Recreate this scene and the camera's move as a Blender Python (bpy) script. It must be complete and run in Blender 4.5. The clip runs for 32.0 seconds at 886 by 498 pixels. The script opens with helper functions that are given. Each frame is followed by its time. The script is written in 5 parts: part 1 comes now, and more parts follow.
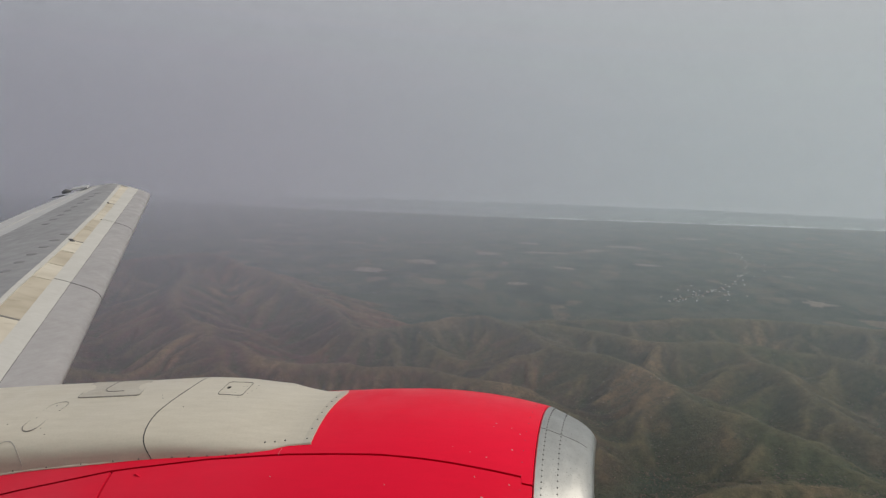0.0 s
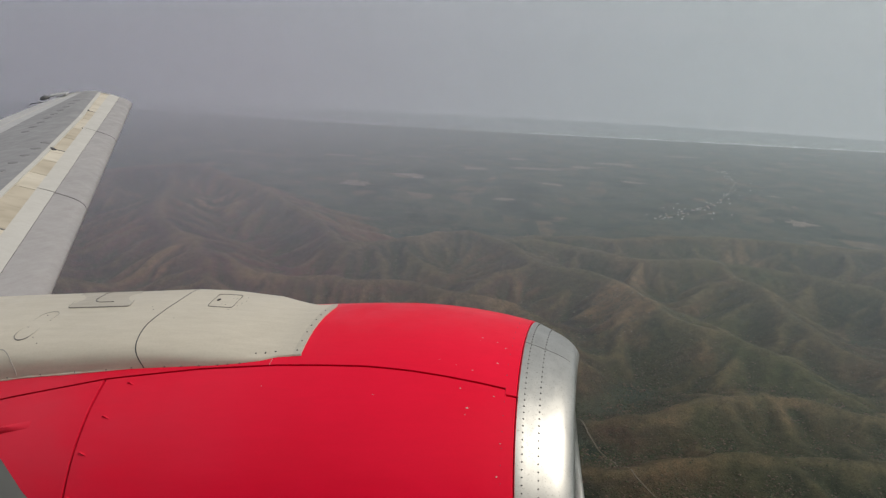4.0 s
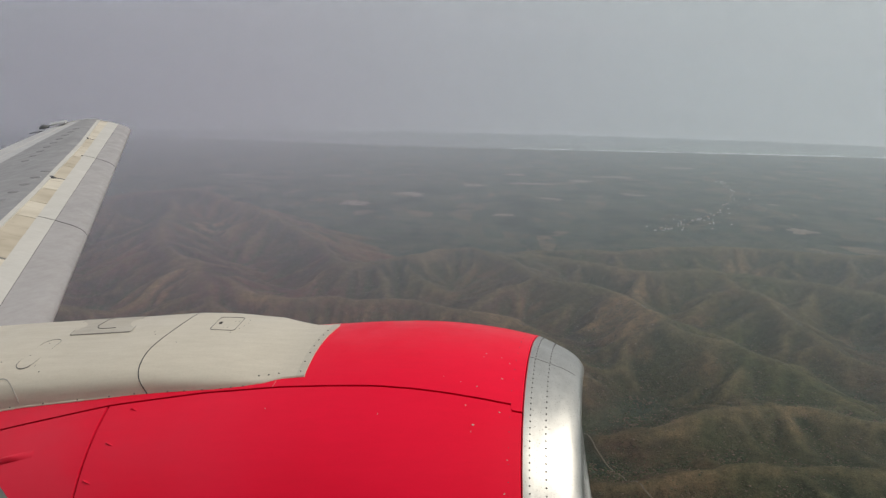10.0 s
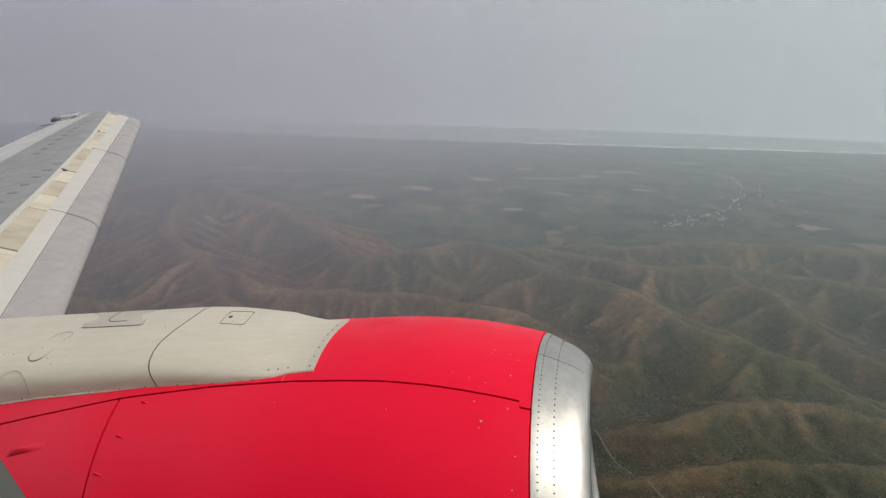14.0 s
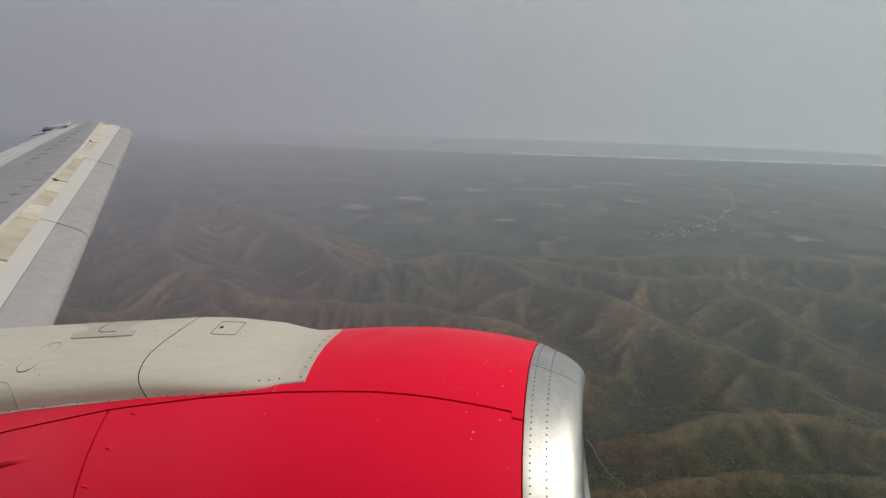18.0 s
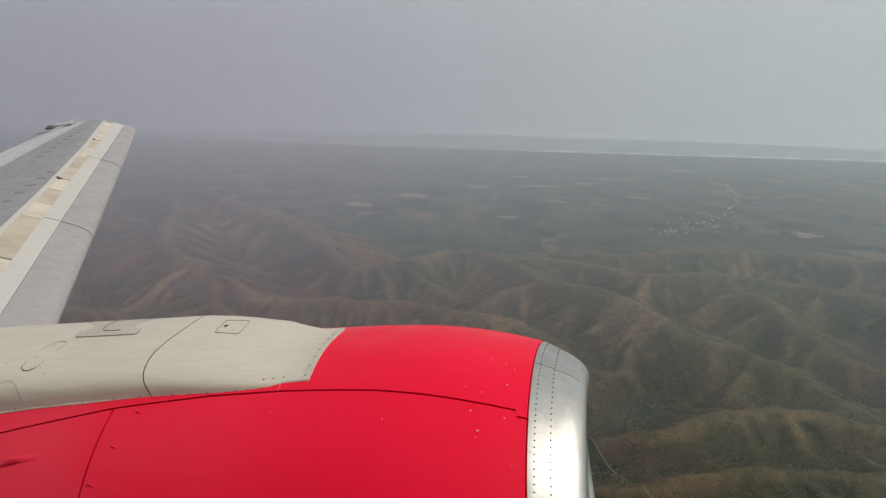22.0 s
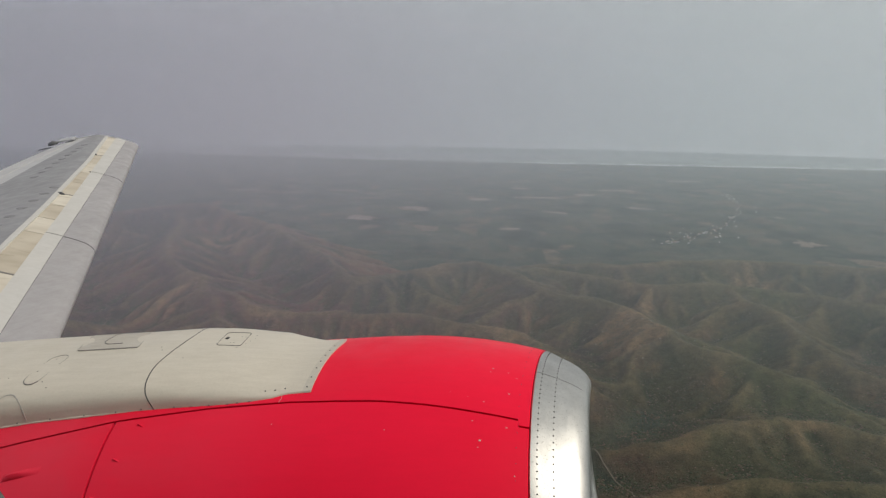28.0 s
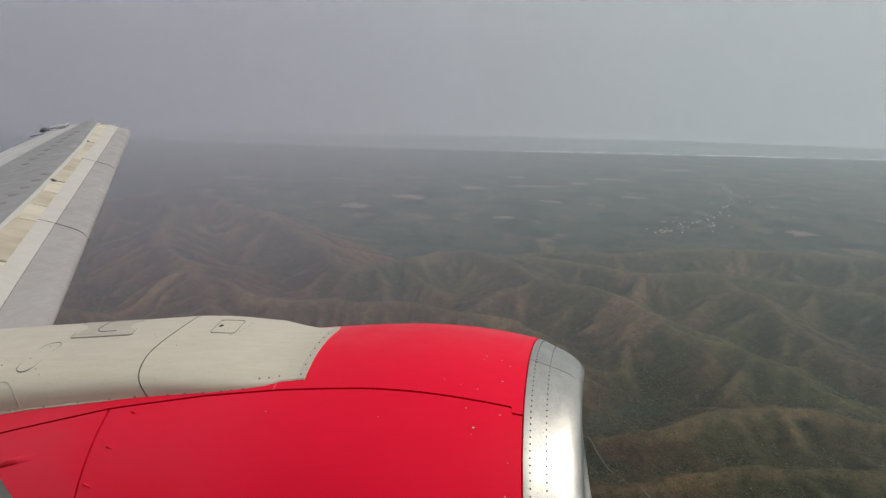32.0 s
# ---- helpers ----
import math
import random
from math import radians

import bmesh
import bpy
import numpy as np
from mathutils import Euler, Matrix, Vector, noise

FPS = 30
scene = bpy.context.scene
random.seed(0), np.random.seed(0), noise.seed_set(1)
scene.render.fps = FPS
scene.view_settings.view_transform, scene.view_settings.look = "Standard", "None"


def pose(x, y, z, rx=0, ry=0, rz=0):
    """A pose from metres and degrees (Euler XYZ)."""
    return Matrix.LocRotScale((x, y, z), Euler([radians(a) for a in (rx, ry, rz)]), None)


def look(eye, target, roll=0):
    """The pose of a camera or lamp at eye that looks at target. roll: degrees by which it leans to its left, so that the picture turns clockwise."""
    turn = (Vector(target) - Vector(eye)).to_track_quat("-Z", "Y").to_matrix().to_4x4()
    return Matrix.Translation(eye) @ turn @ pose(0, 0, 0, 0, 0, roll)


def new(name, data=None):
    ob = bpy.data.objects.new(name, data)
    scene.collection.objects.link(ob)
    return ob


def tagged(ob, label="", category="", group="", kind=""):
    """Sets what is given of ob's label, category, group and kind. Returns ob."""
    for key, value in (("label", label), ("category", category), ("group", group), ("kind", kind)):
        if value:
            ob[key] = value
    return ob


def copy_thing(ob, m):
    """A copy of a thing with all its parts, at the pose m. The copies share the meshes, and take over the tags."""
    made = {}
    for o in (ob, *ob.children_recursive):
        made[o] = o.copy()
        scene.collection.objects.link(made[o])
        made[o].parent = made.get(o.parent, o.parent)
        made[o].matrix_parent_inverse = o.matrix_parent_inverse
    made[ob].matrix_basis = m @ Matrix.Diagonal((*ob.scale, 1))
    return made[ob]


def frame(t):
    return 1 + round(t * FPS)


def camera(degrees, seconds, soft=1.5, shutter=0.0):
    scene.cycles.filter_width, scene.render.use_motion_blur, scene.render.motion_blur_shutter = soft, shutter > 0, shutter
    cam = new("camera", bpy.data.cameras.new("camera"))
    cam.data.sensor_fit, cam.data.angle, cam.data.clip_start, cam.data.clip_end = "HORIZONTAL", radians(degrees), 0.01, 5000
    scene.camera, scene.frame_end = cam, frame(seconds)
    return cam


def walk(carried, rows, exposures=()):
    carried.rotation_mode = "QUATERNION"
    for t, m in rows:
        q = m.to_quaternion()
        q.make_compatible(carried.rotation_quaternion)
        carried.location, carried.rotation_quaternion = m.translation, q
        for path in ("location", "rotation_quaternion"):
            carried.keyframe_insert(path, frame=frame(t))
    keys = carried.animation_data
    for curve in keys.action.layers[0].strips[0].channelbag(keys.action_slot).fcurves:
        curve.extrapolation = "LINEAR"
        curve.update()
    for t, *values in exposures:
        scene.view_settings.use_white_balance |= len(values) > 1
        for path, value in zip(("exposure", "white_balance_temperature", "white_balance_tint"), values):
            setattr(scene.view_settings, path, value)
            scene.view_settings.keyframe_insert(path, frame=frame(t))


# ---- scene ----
cam = camera(64.0, 32.0, soft=1.3)

# seconds, place, turn: a phone held at a cabin window, metres and degrees
PATH = [
    (0, 0.0078, -0.0021, 239.9944, 83.333, -1.640, 1.112),
    (0.5, 0.0069, -0.0050, 239.9921, 83.053, -1.865, 1.603),
    (1, 0.0042, -0.0015, 239.9968, 81.687, -1.434, 1.822),
    (1.5, 0.0049, -0.0040, 239.9962, 79.899, -2.733, 0.612),
    (2, 0.0039, 0.0055, 239.9976, 77.637, -3.997, -0.143),
    (2.5, 0.0044, -0.0032, 239.9959, 77.399, -3.638, -0.348),
    (4.5, -0.0063, 0.0054, 240.0068, 76.316, -2.451, 0.221),
    (5, -0.0087, 0.0141, 240.0083, 76.364, -2.293, -1.362),
    (5.5, 0.0040, 0.0028, 239.9938, 76.763, -2.089, -2.961),
    (6, 0.0042, 0.0021, 239.9988, 76.854, -1.986, -1.888),
    (6.5, -0.0019, 0.0063, 240.0060, 77.425, -1.674, -0.990),
    (7, 0.0013, 0.0068, 240.0024, 77.457, -1.625, -0.324),
    (7.5, -0.0052, 0.0080, 240.0090, 78.289, -1.199, -0.292),
    (8, -0.0006, 0.0042, 240.0012, 78.403, -1.112, -0.130),
    (8.5, -0.0009, 0.0059, 240.0046, 78.216, -1.070, -0.007),
    (9, -0.0041, 0.0056, 240.0030, 78.380, -1.009, -0.078),
    (9.5, -0.0035, 0.0028, 240.0011, 78.338, -1.072, -0.074),
    (10, -0.0019, 0.0032, 239.9983, 77.892, -1.073, -0.043),
    (10.5, 0.0022, 0.0031, 239.9939, 77.502, -0.972, -0.081),
    (11, -0.0020, 0.0065, 240.0011, 77.421, -1.124, 0.014),
    (11.5, 0.0036, 0.0010, 239.9954, 77.388, -1.158, -0.004),
    (12, 0.0012, 0.0035, 239.9991, 77.284, -1.218, 0.038),
    (12.5, 0.0013, 0.0060, 239.9992, 77.259, -1.218, 0.174),
    (13, 0.0004, 0.0008, 240.0005, 77.589, -1.247, 0.279),
    (13.5, -0.0041, 0.0036, 240.0035, 77.717, -1.207, 0.382),
    (14, -0.0064, 0.0029, 240.0077, 77.403, -1.303, 0.696),
    (14.5, -0.0020, 0.0021, 240.0041, 77.188, -1.290, 0.705),
    (16.5, -0.0065, 0.0022, 240.0075, 77.838, -1.140, 0.663),
    (17, -0.0055, 0.0060, 240.0053, 77.646, -1.485, 0.412),
    (17.5, -0.0049, 0.0060, 240.0067, 77.825, -1.557, 0.361),
    (18, -0.0046, 0.0079, 240.0048, 78.263, -1.465, 0.129),
    (18.5, -0.0022, 0.0057, 240.0010, 77.970, -1.442, -0.393),
    (19, 0.0028, -0.0031, 239.9943, 77.407, -1.609, -0.246),
    (19.5, 0.0010, 0.0072, 240.0013, 77.141, -1.547, -0.101),
    (20, -0.0038, 0.0064, 240.0071, 77.384, -1.462, -0.099),
    (20.5, 0.0015, 0.0071, 240.0014, 77.467, -1.078, 0.042),
    (21, -0.0001, 0.0038, 240.0011, 78.070, -1.211, -0.215),
    (21.5, -0.0022, 0.0007, 240.0051, 77.799, -1.218, 0.640),
    (22, -0.0091, 0.0084, 240.0118, 78.016, -1.323, 0.332),
    (22.5, -0.0050, 0.0063, 240.0055, 78.202, -1.319, 0.006),
    (23, 0.0020, 0.0034, 239.9997, 77.984, -1.311, -0.208),
    (23.5, 0.0010, 0.0053, 239.9988, 77.933, -0.923, -0.111),
    (24, -0.0022, 0.0039, 240.0033, 78.186, -0.881, 0.335),
    (24.5, -0.0040, 0.0050, 240.0028, 78.179, -0.791, 0.473),
    (25, -0.0016, 0.0034, 239.9994, 78.006, -0.788, 0.390),
    (25.5, -0.0027, 0.0088, 240.0036, 78.027, -0.939, 0.051),
    (27.5, -0.0021, 0.0014, 240.0008, 78.903, -0.840, 0.346),
    (28, -0.0030, 0.0020, 240.0016, 79.028, -0.790, 0.387),
    (28.5, -0.0038, 0.0012, 240.0014, 78.986, -0.716, 0.450),
    (29, -0.0028, 0.0006, 240.0011, 78.981, -0.700, 0.392),
    (29.5, -0.0001, 0.0003, 239.9995, 78.760, -0.524, 0.450),
    (30, -0.0054, 0.0025, 240.0024, 78.666, -0.761, 0.413),
    (30.5, -0.0030, 0.0019, 240.0023, 78.471, -0.863, 0.320),
    (31, -0.0026, 0.0027, 240.0035, 78.389, -1.039, 0.100),
    (31.5, -0.0016, 0.0018, 240.0002, 78.231, -1.003, -0.065),
    (32, -0.0029, 0.0010, 239.9997, 78.098, -1.024, -0.048),
]
EXPOSURES = [(0, 0.17), (1, 0.18), (2, 0.22), (5, 0.25), (6, 0.32), (9, 0.33), (10, 0.31), (11, 0.34), (13, 0.42), (14, 0.44), (17, 0.22), (18, 0.23), (19, 0.17), (20, 0.31), (21, 0.37), (22, 0.38), (23, 0.39), (24, 0.34), (25, 0.31), (28, 0.28), (32, 0.28)]
scene.cycles.transparent_max_bounces = 24      # the haze lies in many thin veils
walk(cam, [(t, pose(x, y, z, rx, ry, rz)) for t, x, y, z, rx, ry, rz in PATH], EXPOSURES)

# ---------------------------------------------------------------- world and sun
ALT = 240.0                      # flying height over the coastal plain
# the airliner's axes (nose, left wing, up) in the world: it climbs and banks a little
AIR = Matrix(((0.9602, 0.2186, -0.1739, 0.0), (-0.2274, 0.9733, -0.0323, 0.0), (0.1622, 0.0706, 0.9842, ALT), (0, 0, 0, 1)))
SUN_DIR = (AIR.to_3x3() @ Vector((0.80, -0.06, 0.58))).normalized()
sun_el = math.asin(SUN_DIR.z)
sun_az = math.atan2(SUN_DIR.x, SUN_DIR.y)

world = bpy.data.worlds.new("hazy_sky")
world.use_nodes = True
scene.world = world
wt = world.node_tree
wt.nodes.clear()
w_out = wt.nodes.new("ShaderNodeOutputWorld")
w_bg = wt.nodes.new("ShaderNodeBackground")
w_sky = wt.nodes.new("ShaderNodeTexSky")
w_sky.sky_type, w_sky.sun_disc = "NISHITA", False
w_sky.sun_elevation, w_sky.sun_rotation = sun_el, sun_az
w_sky.air_density, w_sky.dust_density, w_sky.ozone_density = 1.0, 6.0, 1.0
w_scale = wt.nodes.new("ShaderNodeVectorMath")
w_scale.operation = "SCALE"
w_scale.inputs["Scale"].default_value = 0.14
w_mix = wt.nodes.new("ShaderNodeMix")
w_mix.data_type = "RGBA"
w_mix.inputs["Factor"].default_value = 0.92      # share of the dry-season haze in the sky's light
# the haze glows a little towards the sun
w_dir, w_dot = wt.nodes.new("ShaderNodeTexCoord"), wt.nodes.new("ShaderNodeVectorMath")
w_dot.operation = "DOT_PRODUCT"
w_dot.inputs[1].default_value = SUN_DIR
wt.links.new(w_dir.outputs["Generated"], w_dot.inputs[0])
w_map = wt.nodes.new("ShaderNodeMapRange")
w_map.inputs["From Min"].default_value = -1.0
wt.links.new(w_dot.outputs["Value"], w_map.inputs["Value"])
w_glow = wt.nodes.new("ShaderNodeValToRGB")
for e, (p, c) in zip(w_glow.color_ramp.elements, ((0.0, (0.290, 0.285, 0.318, 1)), (1.0, (0.506, 0.524, 0.512, 1)))):
    e.position, e.color = p, c
wt.links.new(w_map.outputs[0], w_glow.inputs["Fac"])
wt.links.new(w_glow.outputs["Color"], w_mix.inputs["B"])
wt.links.new(w_sky.outputs[0], w_scale.inputs[0])
wt.links.new(w_scale.outputs[0], w_mix.inputs["A"])
wt.links.new(w_mix.outputs["Result"], w_bg.inputs["Color"])
wt.links.new(w_bg.outputs[0], w_out.inputs[0])

sun_data = bpy.data.lights.new("sun", "SUN")
sun_data.energy, sun_data.angle, sun_data.color = 1.64, radians(5.0), (1.0, 0.925, 0.81)
sun = new("sun", sun_data)
sun.matrix_world = look(SUN_DIR * 600 + Vector((0, 0, ALT)), (0, 0, ALT))


# ---------------------------------------------------------------- materials
def material(name, color, rough=0.5, metal=0.0, spec=0.5, coat=0.0):
    m = bpy.data.materials.new(name)
    m.use_nodes = True
    b = m.node_tree.nodes["Principled BSDF"]
    b.inputs["Base Color"].default_value = (*color, 1)
    b.inputs["Roughness"].default_value = rough
    b.inputs["Metallic"].default_value = metal
    b.inputs["Specular IOR Level"].default_value = spec
    b.inputs["Coat Weight"].default_value = coat
    b.inputs["Coat Roughness"].default_value = 0.25
    return m, m.node_tree, b


def coords(nt, scale=(1, 1, 1)):
    tc = nt.nodes.new("ShaderNodeTexCoord")
    mp = nt.nodes.new("ShaderNodeMapping")
    mp.inputs["Scale"].default_value = scale
    nt.links.new(tc.outputs["Object"], mp.inputs["Vector"])
    return mp.outputs["Vector"]


def noise_node(nt, vec, scale, detail=6.0, rough=0.6):
    n = nt.nodes.new("ShaderNodeTexNoise")
    n.inputs["Scale"].default_value = scale
    n.inputs["Detail"].default_value = detail
    n.inputs["Roughness"].default_value = rough
    nt.links.new(vec, n.inputs["Vector"])
    return n.outputs["Fac"]


def ramp(nt, fac, stops):
    r = nt.nodes.new("ShaderNodeValToRGB")
    el = r.color_ramp.elements
    while len(el) < len(stops):
        el.new(0.5)
    for e, (p, c) in zip(el, stops):
        e.position, e.color = p, ((*c, 1) if len(c) == 3 else c)
    nt.links.new(fac, r.inputs["Fac"])
    return r.outputs["Color"]


def mix(nt, fac, a, b, mode="MIX"):
    n = nt.nodes.new("ShaderNodeMix")
    n.data_type, n.blend_type = "RGBA", mode
    for key, value in (("Factor", fac), ("A", a), ("B", b)):
        if isinstance(value, (int, float)):
            n.inputs[key].default_value = value
        elif isinstance(value, tuple):
            n.inputs[key].default_value = (*value, 1)
        else:
            nt.links.new(value, n.inputs[key])
    return n.outputs["Result"]


def bump(nt, b, fac, strength, distance):
    n = nt.nodes.new("ShaderNodeBump")
    n.inputs["Strength"].default_value = strength
    n.inputs["Distance"].default_value = distance
    nt.links.new(fac, n.inputs["Height"])
    nt.links.new(n.outputs["Normal"], b.inputs["Normal"])


def painted(name, color, worn, rough=0.4, coat=0.0, metal=0.0, dirt=0.35, streak=(0.6, 4, 4), spec=0.5):
    """Aircraft paint: a broad fade, streaks along the airflow and fine dirt."""
    m, nt, b = material(name, color, rough, metal, spec, coat)
    v = coords(nt)
    fade = ramp(nt, noise_node(nt, v, 1.3, 4), [(0.30, color), (0.75, worn)])
    lines = ramp(nt, noise_node(nt, coords(nt, streak), 7, 8, 0.7), [(0.35, (0.72, 0.70, 0.68)), (0.62, (1, 1, 1))])
    fine = ramp(nt, noise_node(nt, v, 90, 5, 0.7), [(0.30, (0.80, 0.79, 0.77)), (0.55, (1, 1, 1))])
    c = mix(nt, dirt, fade, lines, "MULTIPLY")
    c = mix(nt, dirt, c, fine, "MULTIPLY")
    nt.links.new(c, b.inputs["Base Color"])
    r = ramp(nt, noise_node(nt, v, 5, 6), [(0.3, (rough * 0.8,) * 3), (0.7, (min(1, rough * 1.3),) * 3)])
    nt.links.new(r, b.inputs["Roughness"])
    bump(nt, b, noise_node(nt, v, 2.2, 3), 0.15, 0.02)
    return m


RED = painted("red_cowl_paint", (0.76, 0.0012, 0.028), (0.81, 0.003, 0.037), 0.44, 0.06, dirt=0.12, spec=0.16)


def pinker_aft(m):
    """Mixes a duller, pinker red into the paint in soft clouds, stronger towards the aft end."""
    nt = m.node_tree
    b = nt.nodes["Principled BSDF"]
    v = coords(nt)
    sp = nt.nodes.new("ShaderNodeSeparateXYZ")
    nt.links.new(v, sp.inputs[0])
    aft = nt.nodes.new("ShaderNodeMapRange")
    aft.interpolation_type = "SMOOTHSTEP"
    for key, value in (("From Min", -1.1), ("From Max", -2.9), ("To Min", 0.0), ("To Max", 0.62)):
        aft.inputs[key].default_value = value
    nt.links.new(sp.outputs["X"], aft.inputs["Value"])
    cloud = ramp(nt, noise_node(nt, coords(nt, (1, 1.6, 1.6)), 1.7, 3, 0.5), [(0.36, (0.15, 0.15, 0.15)), (0.66, (1, 1, 1))])
    share = mix(nt, 1.0, aft.outputs[0], cloud, "MULTIPLY")
    old = b.inputs["Base Color"].links[0].from_socket
    nt.links.new(mix(nt, share, old, (0.62, 0.036, 0.066)), b.inputs["Base Color"])


pinker_aft(RED)
GREY_WHITE = painted("off_white_paint", (0.540, 0.502, 0.424), (0.580, 0.538, 0.456), 0.42, dirt=0.34)
SCUFFED = painted("scuffed_panel_paint", (0.460, 0.428, 0.370), (0.505, 0.470, 0.405), 0.45, dirt=0.6)
STRIP = painted("pale_sealant_strip", (0.535, 0.500, 0.430), (0.500, 0.467, 0.402), 0.50, dirt=0.4)
SLAT = painted("slat_grey_paint", (0.312, 0.300, 0.308), (0.362, 0.348, 0.352), 0.45, dirt=0.42, streak=(4, 0.8, 4))
BAND = painted("slat_white_paint", (0.49, 0.48, 0.455), (0.53, 0.515, 0.485), 0.5, dirt=0.25)
BOX = painted("wing_grey_paint", (0.23, 0.23, 0.24), (0.28, 0.28, 0.29), 0.5, dirt=0.35)
TRAIL = painted("aileron_light_grey", (0.42, 0.42, 0.43), (0.48, 0.48, 0.48), 0.5, dirt=0.3)
TRIM = painted("cream_plastic", (0.36, 0.35, 0.32), (0.33, 0.32, 0.29), 0.55, dirt=0.1)
SKIN = painted("white_fuselage_paint", (0.66, 0.66, 0.66), (0.70, 0.70, 0.69), 0.35, dirt=0.15)
DARK = material("dark_gap", (0.012, 0.010, 0.010), 0.8)[0]
LIGHT_BODY = material("grey_lamp_housing", (0.11, 0.11, 0.115), 0.5)[0]
RUBBER = material("dark_grey_fitting", (0.05, 0.05, 0.055), 0.6)[0]
# darker than the wing skin: the blades' shadows are in this colour
BLADE_SHADOW = material("grey_blade_and_shadow", (0.195, 0.192, 0.200), 0.6)[0]
RIVET = material("weathered_rivet", (0.13, 0.125, 0.12), 0.6, 0.4)[0]
FAINT = material("faint_joint_line", (0.30, 0.29, 0.27), 0.7)[0]
SEAL_LINE = material("grey_joint_line", (0.17, 0.16, 0.15), 0.7)[0]
CHIP = material("bare_primer", (0.55, 0.35, 0.32), 0.7)[0]


def leading_edge_material(name, tint):
    """Fixed leading edge behind the slats: cream primer with brown, oily stains in bands."""
    m, nt, b = material(name, (0.62, 0.56, 0.44), 0.55)
    v = coords(nt)
    bands = noise_node(nt, coords(nt, (0.9, 1.6, 0.3)), 1.7, 3, 0.5)
    c = ramp(nt, bands, [(0.34, (0.46, 0.42, 0.35)), (0.47, (0.53, 0.49, 0.42)), (0.62, (0.58, 0.545, 0.475))])
    c = mix(nt, 1.0, c, tint, "MULTIPLY")
    oil = ramp(nt, noise_node(nt, coords(nt, (0.7, 3.0, 1)), 2.6, 7, 0.65), [(0.30, (0.50, 0.45, 0.38)), (0.44, (1, 1, 1))])
    c = mix(nt, 0.75, c, oil, "MULTIPLY")
    nt.links.new(c, b.inputs["Base Color"])
    bump(nt, b, noise_node(nt, v, 12, 5), 0.2, 0.01)
    return m


def polished_material():
    """Bare polished aluminium of the inlet lip, dulled in soft patches, with flow streaks."""
    m, nt, b = material("polished_aluminium", (0.70, 0.69, 0.67), 0.34, 1.0)
    v = coords(nt)
    c = ramp(nt, noise_node(nt, v, 9, 8, 0.65), [(0.3, (0.44, 0.435, 0.415)), (0.7, (0.57, 0.565, 0.54))])
    pits = ramp(nt, noise_node(nt, v, 140, 3, 0.6), [(0.30, (0.45, 0.44, 0.42)), (0.40, (1, 1, 1))])
    nt.links.new(mix(nt, 0.6, c, pits, "MULTIPLY"), b.inputs["Base Color"])
    r = ramp(nt, noise_node(nt, coords(nt, (6, 1.5, 1.5)), 6, 7, 0.7), [(0.3, (0.33,) * 3), (0.7, (0.48,) * 3)])
    nt.links.new(r, b.inputs["Roughness"])
    bump(nt, b, noise_node(nt, v, 14, 4), 0.08, 0.01)
    return m


PRIMER = leading_edge_material("cream_primer", (1.0, 0.98, 0.94))
STAINED = leading_edge_material("stained_cream_primer", (0.83, 0.79, 0.72))
ALU = polished_material()


